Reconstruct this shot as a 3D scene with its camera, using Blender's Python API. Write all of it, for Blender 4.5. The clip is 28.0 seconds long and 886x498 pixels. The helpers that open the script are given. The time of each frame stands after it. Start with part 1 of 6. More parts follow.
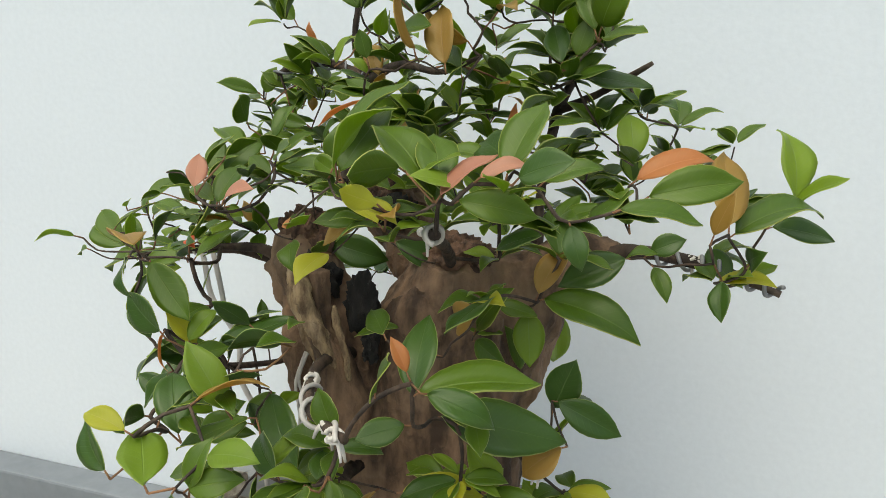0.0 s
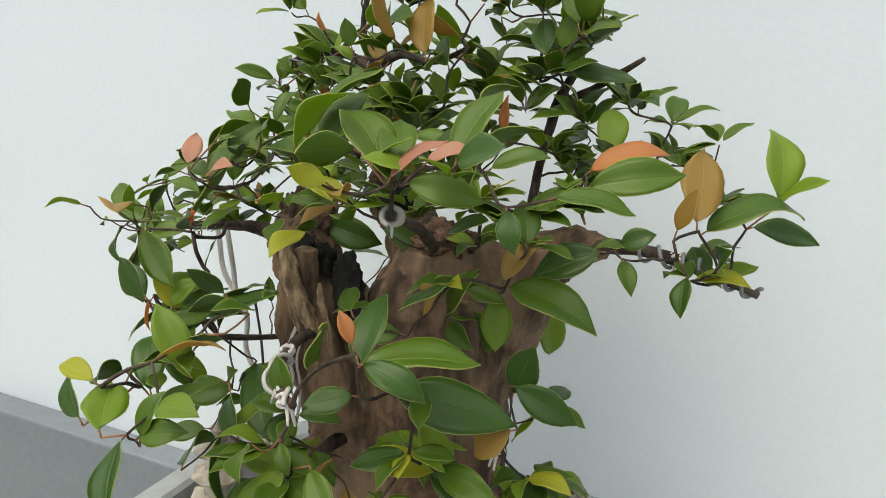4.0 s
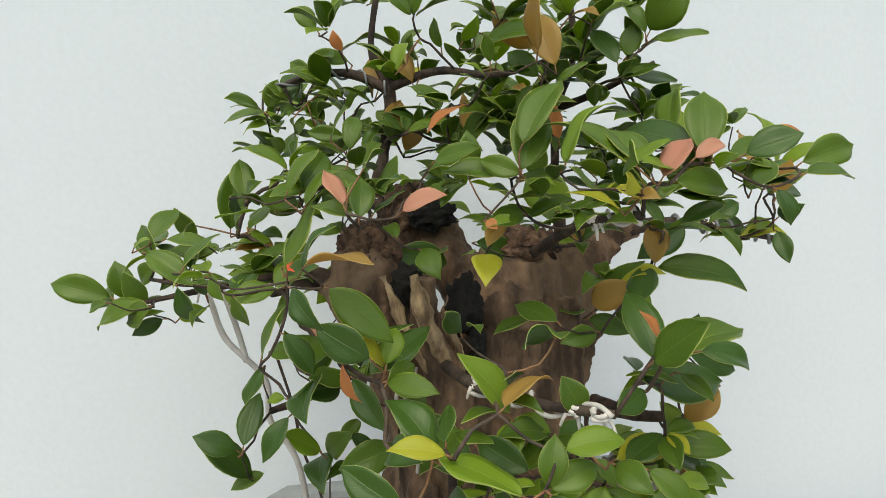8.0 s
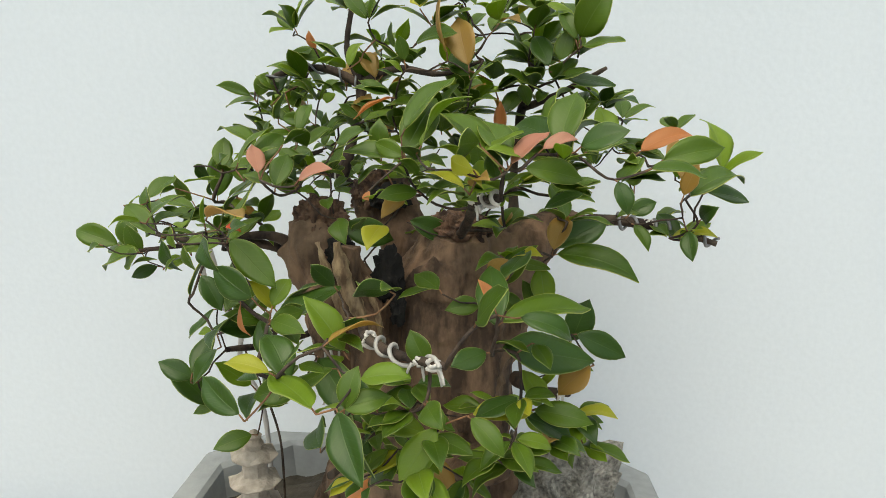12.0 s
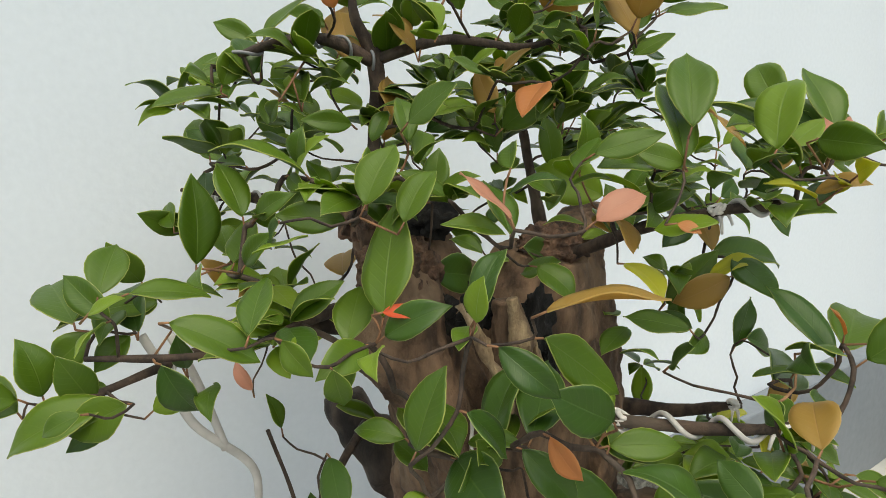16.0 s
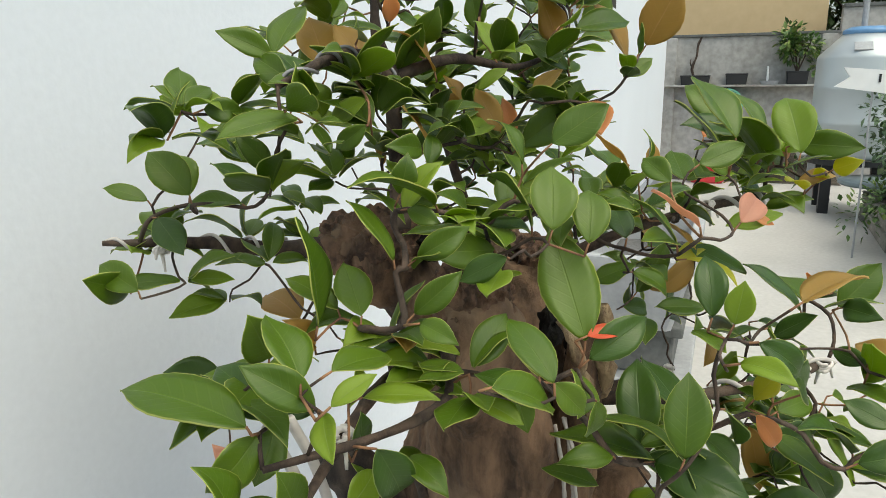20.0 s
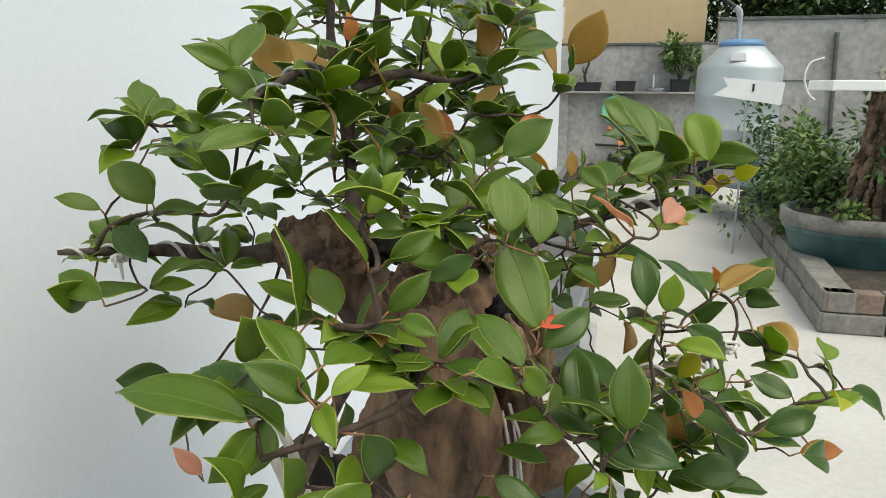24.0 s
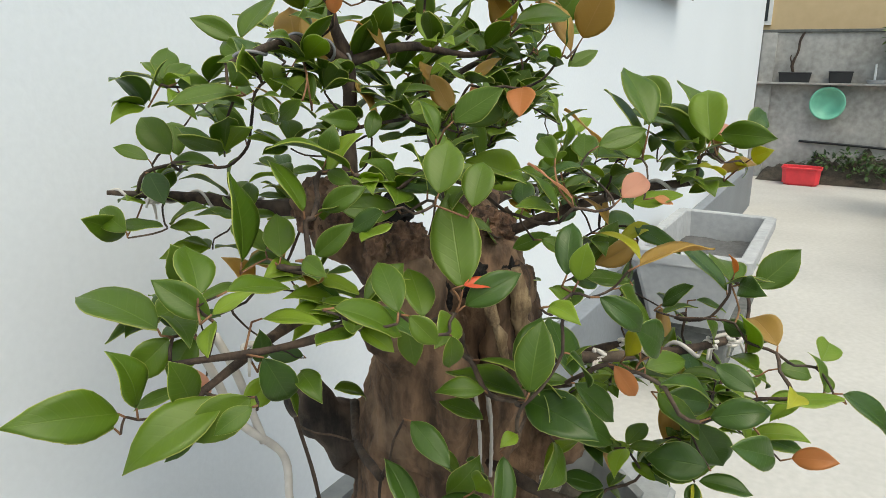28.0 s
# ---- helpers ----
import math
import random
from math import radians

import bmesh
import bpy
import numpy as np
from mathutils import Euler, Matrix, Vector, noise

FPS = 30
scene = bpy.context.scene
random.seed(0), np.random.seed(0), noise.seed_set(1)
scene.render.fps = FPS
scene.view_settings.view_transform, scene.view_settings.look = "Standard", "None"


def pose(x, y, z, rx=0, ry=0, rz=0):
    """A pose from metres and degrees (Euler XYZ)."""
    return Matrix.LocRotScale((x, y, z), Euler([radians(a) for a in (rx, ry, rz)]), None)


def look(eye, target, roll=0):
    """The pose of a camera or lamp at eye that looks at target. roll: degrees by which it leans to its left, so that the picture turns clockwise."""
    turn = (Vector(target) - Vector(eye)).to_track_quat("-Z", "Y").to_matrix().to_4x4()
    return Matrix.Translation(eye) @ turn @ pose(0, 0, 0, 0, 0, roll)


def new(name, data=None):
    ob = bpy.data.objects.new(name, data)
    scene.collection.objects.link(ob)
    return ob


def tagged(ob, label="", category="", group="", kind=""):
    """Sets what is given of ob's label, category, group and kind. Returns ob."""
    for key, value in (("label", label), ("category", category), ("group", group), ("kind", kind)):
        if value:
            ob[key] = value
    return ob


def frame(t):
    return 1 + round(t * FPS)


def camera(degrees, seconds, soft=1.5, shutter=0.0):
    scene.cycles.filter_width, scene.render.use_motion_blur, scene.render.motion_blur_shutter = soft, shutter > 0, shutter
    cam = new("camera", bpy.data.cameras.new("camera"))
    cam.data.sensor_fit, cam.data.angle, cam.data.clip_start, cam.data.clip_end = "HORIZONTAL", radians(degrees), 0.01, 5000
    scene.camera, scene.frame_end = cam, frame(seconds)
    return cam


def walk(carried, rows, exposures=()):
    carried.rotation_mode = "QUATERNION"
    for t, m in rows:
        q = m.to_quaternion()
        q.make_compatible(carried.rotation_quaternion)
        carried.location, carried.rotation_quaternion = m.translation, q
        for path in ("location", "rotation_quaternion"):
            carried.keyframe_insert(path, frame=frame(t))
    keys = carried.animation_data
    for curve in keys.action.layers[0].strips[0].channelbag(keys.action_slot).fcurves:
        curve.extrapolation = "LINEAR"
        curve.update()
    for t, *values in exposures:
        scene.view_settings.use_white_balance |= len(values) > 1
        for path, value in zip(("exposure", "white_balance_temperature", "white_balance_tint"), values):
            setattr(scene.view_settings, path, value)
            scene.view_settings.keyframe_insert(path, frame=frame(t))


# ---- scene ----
cam = camera(64.3, 28.0, 0.85)
METRES, EYE, TILT, LEAN, TURN = 3.0, 1.45, -13.5, 0.0, 0.0
PATH = [
    (0, (-0.019, -0.004, 1.373), (-0.568, 1.864, 0.916), 1.8),
    (0.5, (-0.044, -0.043, 1.374), (-0.556, 1.839, 0.931), 1.7),
    (1, (-0.062, -0.071, 1.372), (-0.552, 1.817, 0.93), 1.7),
    (1.5, (-0.069, -0.082, 1.372), (-0.528, 1.812, 0.923), 1.7),
    (2, (-0.06, -0.083, 1.374), (-0.504, 1.814, 0.924), 1.7),
    (2.5, (0.012, -0.059, 1.371), (-0.574, 1.794, 0.899), 2.0),
    (4.5, (0.073, 0.009, 1.369), (-0.659, 1.81, 0.897), 3.4),
    (5, (-0.021, -0.032, 1.36), (-0.593, 1.827, 0.89), 2.5),
    (5.5, (-0.085, -0.03, 1.346), (-0.601, 1.846, 0.885), 1.3),
    (6, (-0.189, 0.025, 1.334), (-0.511, 1.951, 0.901), 1.0),
    (6.5, (-0.237, 0.034, 1.348), (-0.411, 1.987, 0.953), 0.3),
    (7, (-0.314, 0.011, 1.345), (-0.234, 1.962, 0.912), 0.0),
    (7.5, (-0.37, -0.027, 1.355), (-0.127, 1.913, 0.933), -0.7),
    (8, (-0.419, -0.057, 1.358), (-0.132, 1.879, 0.948), -1.1),
    (8.5, (-0.429, -0.081, 1.365), (-0.084, 1.855, 1.004), -1.0),
    (9, (-0.439, -0.086, 1.359), (-0.054, 1.837, 0.966), -0.9),
    (9.5, (-0.434, -0.096, 1.362), (-0.027, 1.817, 0.948), -1.0),
    (10, (-0.375, -0.106, 1.37), (-0.152, 1.845, 0.992), -0.5),
    (10.5, (-0.282, -0.108, 1.357), (-0.222, 1.85, 0.954), 0.4),
    (11, (-0.219, -0.142, 1.343), (-0.282, 1.817, 0.94), 1.0),
    (11.5, (-0.186, -0.159, 1.333), (-0.246, 1.795, 0.909), 1.2),
    (12, (-0.193, -0.169, 1.343), (-0.282, 1.79, 0.953), 1.4),
    (12.5, (-0.203, -0.167, 1.342), (-0.329, 1.791, 0.954), 1.3),
    (14.5, (-0.494, 0.036, 1.33), (0.06, 1.907, 0.89), -0.2),
    (15, (-0.542, 0.14, 1.343), (0.212, 1.932, 0.872), -0.6),
    (15.5, (-0.602, 0.185, 1.352), (0.353, 1.882, 0.895), -0.6),
    (16, (-0.699, 0.221, 1.361), (0.445, 1.789, 0.881), -0.8),
    (16.5, (-0.754, 0.223, 1.374), (0.526, 1.69, 0.919), -1.2),
    (17, (-0.793, 0.224, 1.372), (0.557, 1.625, 0.908), -1.4),
    (17.5, (-0.83, 0.233, 1.367), (0.573, 1.574, 0.884), -1.2),
    (18, (-0.847, 0.258, 1.354), (0.595, 1.551, 0.853), -1.3),
    (18.5, (-0.835, 0.347, 1.357), (0.7, 1.54, 0.887), -0.7),
    (19, (-0.834, 0.408, 1.353), (0.741, 1.536, 0.854), -0.7),
    (19.5, (-0.856, 0.463, 1.363), (0.828, 1.427, 0.88), -0.4),
    (20, (-0.91, 0.527, 1.372), (0.896, 1.251, 0.91), -0.6),
    (20.5, (-0.954, 0.58, 1.378), (0.926, 1.111, 0.947), -0.5),
    (22.5, (-1.006, 0.685, 1.383), (0.911, 1.076, 0.969), -0.2),
    (23, (-0.995, 0.659, 1.38), (0.922, 1.022, 0.938), -0.2),
    (23.5, (-0.991, 0.632, 1.38), (0.925, 0.98, 0.922), 0.1),
    (24, (-0.965, 0.556, 1.382), (0.928, 1.015, 0.927), 0.2),
    (24.5, (-0.922, 0.486, 1.377), (0.918, 1.125, 0.926), 0.5),
    (25, (-0.917, 0.423, 1.378), (0.876, 1.182, 0.917), 1.0),
    (25.5, (-0.925, 0.384, 1.368), (0.838, 1.209, 0.907), 1.1),
    (26, (-0.935, 0.402, 1.371), (0.795, 1.294, 0.914), 1.4),
    (26.5, (-0.938, 0.439, 1.37), (0.801, 1.311, 0.906), 1.5),
    (27, (-0.949, 0.489, 1.372), (0.839, 1.248, 0.893), 1.3),
    (27.5, (-0.952, 0.479, 1.374), (0.847, 1.205, 0.889), 1.0),
    (28, (-0.932, 0.365, 1.369), (0.763, 1.305, 0.877), 1.0),
]
EXPOSURES = [(0.0, 0.11, 6900, -2), (12.0, 0.10, 6960, -2), (18.0, 0.15, 6930, -2), (20.0, 0.25, 6900, -1), (23.0, 0.20, 6920, 0), (25.0, 0.25, 6890, -1), (28.0, 0.21, 6890, -1)]
walk(cam, [(t, look(eye, target, roll)) for t, eye, target, roll in PATH], EXPOSURES)

# ---- light ----
world = bpy.data.worlds.new("sky")
scene.world = world
world.use_nodes = True
wn, wl = world.node_tree.nodes, world.node_tree.links
sky = wn.new("ShaderNodeTexSky")
sky.sky_type, sky.sun_disc = "NISHITA", False
sky.sun_elevation, sky.sun_rotation = radians(62), radians(202)
sky.air_density, sky.dust_density, sky.ozone_density = 1.0, 4.0, 1.0
wl.new(sky.outputs[0], wn["Background"].inputs[0])
wn["Background"].inputs[1].default_value = 0.185
sun = new("sun", bpy.data.lights.new("sun", "SUN"))
sun.data.energy, sun.data.angle, sun.data.color = 1.4, radians(80), (1.0, 0.99, 0.96)
sun.matrix_world = look((-1.6, -4.0, 8.1), (0, 0, 0))


# ---- materials ----
def nodes_of(name):
    mat = bpy.data.materials.new(name)
    mat.use_nodes = True
    nt = mat.node_tree
    return mat, nt.nodes, nt.links, nt.nodes["Principled BSDF"]


def stone(name, base, dark, scale=6.0, rough=0.85, bump=0.25, fine=60.0, spots=0.0, stain=1.0):
    """A mineral surface: two colours mixed by a broad and a fine noise, with relief."""
    mat, n, l, bsdf = nodes_of(name)
    co = n.new("ShaderNodeTexCoord")
    big, small = n.new("ShaderNodeTexNoise"), n.new("ShaderNodeTexNoise")
    big.inputs["Scale"].default_value, big.inputs["Detail"].default_value = scale, 6
    small.inputs["Scale"].default_value, small.inputs["Detail"].default_value = fine, 8
    l.new(co.outputs["Object"], big.inputs["Vector"])
    l.new(co.outputs["Object"], small.inputs["Vector"])
    add = n.new("ShaderNodeMath")
    add.operation = "MULTIPLY_ADD"
    add.inputs[1].default_value = 0.45
    l.new(small.outputs["Fac"], add.inputs[0])
    scaled = n.new("ShaderNodeMath")
    scaled.operation = "MULTIPLY"
    scaled.inputs[1].default_value = 0.55 * stain
    l.new(big.outputs["Fac"], scaled.inputs[0])
    l.new(scaled.outputs[0], add.inputs[2])
    ramp = n.new("ShaderNodeValToRGB")
    ramp.color_ramp.elements[0].position, ramp.color_ramp.elements[1].position = 0.32, 0.66
    ramp.color_ramp.elements[0].color, ramp.color_ramp.elements[1].color = (*dark, 1), (*base, 1)
    l.new(add.outputs[0], ramp.inputs[0])
    l.new(ramp.outputs[0], bsdf.inputs["Base Color"])
    bsdf.inputs["Roughness"].default_value = rough
    b = n.new("ShaderNodeBump")
    b.inputs["Strength"].default_value, b.inputs["Distance"].default_value = bump, 0.01
    l.new(small.outputs["Fac"], b.inputs["Height"])
    l.new(b.outputs[0], bsdf.inputs["Normal"])
    return mat


def plain(name, colour, rough=0.5, metal=0.0, vary=0.12, scale=8.0):
    """A painted, plastic or metal surface with faint wear."""
    mat, n, l, bsdf = nodes_of(name)
    co, tex = n.new("ShaderNodeTexCoord"), n.new("ShaderNodeTexNoise")
    tex.inputs["Scale"].default_value, tex.inputs["Detail"].default_value = scale, 7
    l.new(co.outputs["Object"], tex.inputs["Vector"])
    ramp = n.new("ShaderNodeValToRGB")
    ramp.color_ramp.elements[0].position, ramp.color_ramp.elements[1].position = 0.3, 0.7
    ramp.color_ramp.elements[0].color = (*[c * (1 - vary) for c in colour], 1)
    ramp.color_ramp.elements[1].color = (*[min(1, c * (1 + vary)) for c in colour], 1)
    l.new(tex.outputs["Fac"], ramp.inputs[0])
    l.new(ramp.outputs[0], bsdf.inputs["Base Color"])
    bsdf.inputs["Roughness"].default_value, bsdf.inputs["Metallic"].default_value = rough, metal
    return mat


def bark(name, base, dark, scale=9.0, stretch=0.35, bump=0.8, tint=(0.30, 0.24, 0.17), rough=0.85):
    """Bark: fissures that run along z, patches of grey-green crust, fine grain."""
    mat, n, l, bsdf = nodes_of(name)
    co, mp = n.new("ShaderNodeTexCoord"), n.new("ShaderNodeMapping")
    mp.inputs["Scale"].default_value = (1, 1, stretch)
    l.new(co.outputs["Object"], mp.inputs["Vector"])
    a, b, c = (n.new("ShaderNodeTexNoise") for _ in range(3))
    for tex, s, d in ((a, scale * 3, 9), (b, scale * 14, 6), (c, scale * 0.8, 4)):
        tex.inputs["Scale"].default_value, tex.inputs["Detail"].default_value = s, d
        tex.inputs["Roughness"].default_value = 0.62
    l.new(mp.outputs[0], a.inputs["Vector"])
    l.new(co.outputs["Object"], b.inputs["Vector"])
    l.new(co.outputs["Object"], c.inputs["Vector"])
    r1 = n.new("ShaderNodeValToRGB")
    r1.color_ramp.elements[0].position, r1.color_ramp.elements[1].position = 0.40, 0.62
    r1.color_ramp.elements[0].color, r1.color_ramp.elements[1].color = (*dark, 1), (*base, 1)
    l.new(a.outputs["Fac"], r1.inputs[0])
    r2 = n.new("ShaderNodeValToRGB")
    r2.color_ramp.elements[0].position, r2.color_ramp.elements[1].position = 0.52, 0.66
    l.new(c.outputs["Fac"], r2.inputs[0])
    mix = n.new("ShaderNodeMix")
    mix.data_type = "RGBA"
    half = n.new("ShaderNodeMath")
    half.operation = "MULTIPLY"
    half.inputs[1].default_value = 0.6
    l.new(r2.outputs[0], half.inputs[0])
    l.new(half.outputs[0], mix.inputs["Factor"])
    l.new(r1.outputs[0], mix.inputs["A"])
    mix.inputs["B"].default_value = (*tint, 1)
    l.new(mix.outputs["Result"], bsdf.inputs["Base Color"])
    bsdf.inputs["Roughness"].default_value = rough
    total = n.new("ShaderNodeMath")
    total.operation = "MULTIPLY_ADD"
    total.inputs[1].default_value = 0.35
    l.new(b.outputs["Fac"], total.inputs[0])
    l.new(a.outputs["Fac"], total.inputs[2])
    bp = n.new("ShaderNodeBump")
    bp.inputs["Strength"].default_value, bp.inputs["Distance"].default_value = bump, 0.006
    l.new(total.outputs[0], bp.inputs["Height"])
    l.new(bp.outputs[0], bsdf.inputs["Normal"])
    return mat


def leaf_skin(name, deep, light, rim, rib, rough=0.40, through_colour=None, thin=0.30, spread=0.6):
    """A leaf's skin on UV: u across (-1 to 1 as 0 to 1), v from stalk to tip. Midrib, side veins, pale rim; tone varies leaf by leaf."""
    mat, n, l, bsdf = nodes_of(name)
    uv, sep = n.new("ShaderNodeUVMap"), n.new("ShaderNodeSeparateXYZ")
    l.new(uv.outputs[0], sep.inputs[0])

    def m(op, a, b=None, c=None):
        node = n.new("ShaderNodeMath")
        node.operation = op
        for i, v in enumerate((a, b, c)):
            if v is None:
                continue
            if isinstance(v, (int, float)):
                node.inputs[i].default_value = v
            else:
                l.new(v, node.inputs[i])
        return node.outputs[0]

    across = m("ABSOLUTE", m("MULTIPLY_ADD", sep.outputs[0], 2.0, -1.0))
    info = n.new("ShaderNodeObjectInfo")
    geo = n.new("ShaderNodeNewGeometry")
    rnd = m("FRACT", m("ADD", info.outputs["Random"], geo.outputs["Random Per Island"]))
    co, tex, speck = n.new("ShaderNodeTexCoord"), n.new("ShaderNodeTexNoise"), n.new("ShaderNodeTexNoise")
    tex.inputs["Scale"].default_value, tex.inputs["Detail"].default_value = 3.5, 5
    speck.inputs["Scale"].default_value, speck.inputs["Detail"].default_value = 38, 4
    l.new(co.outputs["Object"], tex.inputs["Vector"])
    l.new(co.outputs["Object"], speck.inputs["Vector"])
    tone = m("ADD", m("MULTIPLY", rnd, spread), m("MULTIPLY", tex.outputs["Fac"], 0.5))
    base = n.new("ShaderNodeMix")
    base.data_type = "RGBA"
    l.new(tone, base.inputs["Factor"])
    base.inputs["A"].default_value, base.inputs["B"].default_value = (*deep, 1), (*light, 1)
    ribs = n.new("ShaderNodeMix")
    ribs.data_type = "RGBA"
    mid = m("SUBTRACT", 1.0, m("MINIMUM", m("DIVIDE", across, 0.045), 1.0))
    wave = m("SINE", m("MULTIPLY", m("SUBTRACT", sep.outputs[1], m("MULTIPLY", across, 0.22)), 58.0))
    side = m("MULTIPLY", m("MAXIMUM", m("SUBTRACT", wave, 0.8), 0.0), 0.9)
    l.new(m("MINIMUM", m("ADD", m("MULTIPLY", mid, 0.8), side), 1.0), ribs.inputs["Factor"])
    l.new(base.outputs["Result"], ribs.inputs["A"])
    ribs.inputs["B"].default_value = (*rib, 1)
    rims = n.new("ShaderNodeMix")
    rims.data_type = "RGBA"
    l.new(m("MINIMUM", m("MAXIMUM", m("MULTIPLY", m("SUBTRACT", across, 0.955), 24.0), 0.0), 0.85), rims.inputs["Factor"])
    l.new(ribs.outputs["Result"], rims.inputs["A"])
    rims.inputs["B"].default_value = (*rim, 1)
    l.new(rims.outputs["Result"], bsdf.inputs["Base Color"])
    l.new(m("MULTIPLY_ADD", speck.outputs["Fac"], 0.16, rough - 0.06), bsdf.inputs["Roughness"])
    bsdf.inputs["Specular IOR Level"].default_value = 0.40
    bp = n.new("ShaderNodeBump")
    bp.inputs["Strength"].default_value, bp.inputs["Distance"].default_value = 0.35, 0.002
    l.new(m("SUBTRACT", m("MULTIPLY", speck.outputs["Fac"], 0.12), m("ADD", mid, m("MULTIPLY", side, 0.5))), bp.inputs["Height"])
    l.new(bp.outputs[0], bsdf.inputs["Normal"])
    tr, mx = n.new("ShaderNodeBsdfTranslucent"), n.new("ShaderNodeMixShader")
    tr.inputs[0].default_value = (*(through_colour or [min(1, c * 2.2) for c in light]), 1)
    mx.inputs[0].default_value = thin
    l.new(bsdf.outputs[0], mx.inputs[1])
    l.new(tr.outputs[0], mx.inputs[2])
    l.new(mx.outputs[0], n["Material Output"].inputs[0])
    return mat


M_WALL = stone("white_paint", (0.712, 0.752, 0.800), (0.657, 0.696, 0.742), 0.8, 0.75, 0.05, 90)
M_PLINTH = stone("grey_plinth_paint", (0.215, 0.235, 0.26), (0.165, 0.18, 0.20), 2.0, 0.6, 0.08, 40)
M_FLOOR = stone("yard_concrete", (0.51, 0.50, 0.475), (0.40, 0.39, 0.37), 1.3, 0.8, 0.12, 30)
M_CEMENT = stone("cement", (0.36, 0.37, 0.37), (0.24, 0.25, 0.25), 5.0, 0.85, 0.3, 45)
M_CEMENT_DARK = stone("damp_cement", (0.17, 0.175, 0.17), (0.07, 0.075, 0.07), 4.0, 0.9, 0.35, 30)
M_RENDER = stone("grey_render", (0.50, 0.485, 0.455), (0.24, 0.23, 0.21), 1.6, 0.9, 0.2, 14)
M_YELLOW = stone("yellow_render", (0.66, 0.50, 0.29), (0.58, 0.43, 0.24), 0.7, 0.85, 0.1, 10)
M_BARK = bark("brown_bark", (0.245, 0.148, 0.088), (0.058, 0.034, 0.021), 11, 0.25, 0.9, (0.305, 0.205, 0.128))
M_BURL = bark("burl_bark", (0.22, 0.122, 0.074), (0.042, 0.022, 0.014), 22, 0.4, 1.0, (0.21, 0.132, 0.084))
M_DEADWOOD = bark("dead_wood", (0.42, 0.30, 0.17), (0.13, 0.08, 0.045), 30, 0.25, 0.9, (0.34, 0.26, 0.17))
# near-black: charred wood, and shade painted into the trunk's hollows
M_CHAR_SHADE = bark("charred_wood_and_shade", (0.016, 0.013, 0.011), (0.003, 0.003, 0.003), 14, 0.3, 1.0, (0.03, 0.022, 0.017), 0.9)
M_TWIG = bark("twig_bark", (0.085, 0.055, 0.038), (0.022, 0.014, 0.010), 20, 0.5, 0.5, (0.125, 0.095, 0.07))
M_SHOOT = bark("young_shoot_bark", (0.30, 0.15, 0.07), (0.15, 0.07, 0.035), 20, 0.5, 0.3, (0.30, 0.17, 0.08))
M_WIRE = plain("grey_coated_wire", (0.50, 0.47, 0.44), 0.5, 0.0, 0.15, 60)
M_WIRE_DARK = plain("weathered_wire", (0.24, 0.24, 0.25), 0.5, 0.3, 0.15, 60)
M_ROOT = bark("dark_root_bark", (0.12, 0.085, 0.065), (0.012, 0.009, 0.007), 6, 0.3, 1.0, (0.16, 0.12, 0.09))
M_SOIL = stone("soil", (0.09, 0.075, 0.055), (0.02, 0.017, 0.013), 12, 0.95, 0.8, 60)
M_ROCK = stone("pitted_grey_rock", (0.62, 0.57, 0.49), (0.07, 0.06, 0.05), 55, 0.9, 1.0, 190)
M_RED = plain("red_plastic", (0.72, 0.045, 0.06), 0.35)
M_GREENP = plain("green_plastic", (0.20, 0.55, 0.38), 0.4)
M_BLACKP = plain("black_plastic", (0.022, 0.022, 0.024), 0.5)
M_STEEL = plain("stainless_tank", (0.46, 0.50, 0.51), 0.42, 0.35, 0.08, 2)
M_BLUEP = plain("blue_plastic", (0.12, 0.26, 0.45), 0.45)
M_WHITEP = plain("white_slab", (0.82, 0.82, 0.80), 0.5, 0.0, 0.05)
M_DARKMETAL = plain("dark_metal", (0.03, 0.032, 0.035), 0.45, 0.4)
M_POTBLUE = plain("grey_blue_glaze", (0.16, 0.21, 0.23), 0.3, 0.0, 0.25, 5)
M_GLASS = plain("dark_window_glass", (0.02, 0.025, 0.03), 0.08)

LEAF = {
    "green": leaf_skin("leaf_green", (0.046, 0.098, 0.006), (0.108, 0.176, 0.012), (0.50, 0.52, 0.13), (0.15, 0.22, 0.035), 0.36, thin=0.26),
    "dark": leaf_skin("leaf_dark", (0.026, 0.064, 0.007), (0.058, 0.115, 0.014), (0.36, 0.42, 0.12), (0.08, 0.14, 0.025), 0.32, thin=0.20),
    "lime": leaf_skin("leaf_lime", (0.125, 0.20, 0.012), (0.215, 0.30, 0.025), (0.40, 0.44, 0.14), (0.22, 0.30, 0.08), thin=0.35),
    "yellow": leaf_skin("leaf_yellow", (0.26, 0.29, 0.02), (0.44, 0.42, 0.04), (0.55, 0.50, 0.14), (0.44, 0.40, 0.10), thin=0.35),
    "ochre": leaf_skin("leaf_ochre", (0.25, 0.165, 0.030), (0.37, 0.24, 0.065), (0.50, 0.36, 0.13), (0.40, 0.25, 0.10), thin=0.35),
    "orange": leaf_skin("leaf_orange", (0.40, 0.15, 0.045), (0.50, 0.24, 0.09), (0.55, 0.30, 0.14), (0.55, 0.26, 0.13), thin=0.4),
    "pink": leaf_skin("leaf_pink", (0.44, 0.19, 0.135), (0.53, 0.29, 0.20), (0.60, 0.33, 0.22), (0.58, 0.30, 0.21), thin=0.4),
    "red": leaf_skin("leaf_red", (0.60, 0.085, 0.035), (0.70, 0.15, 0.06), (0.62, 0.24, 0.10), (0.66, 0.22, 0.10), thin=0.4),
}


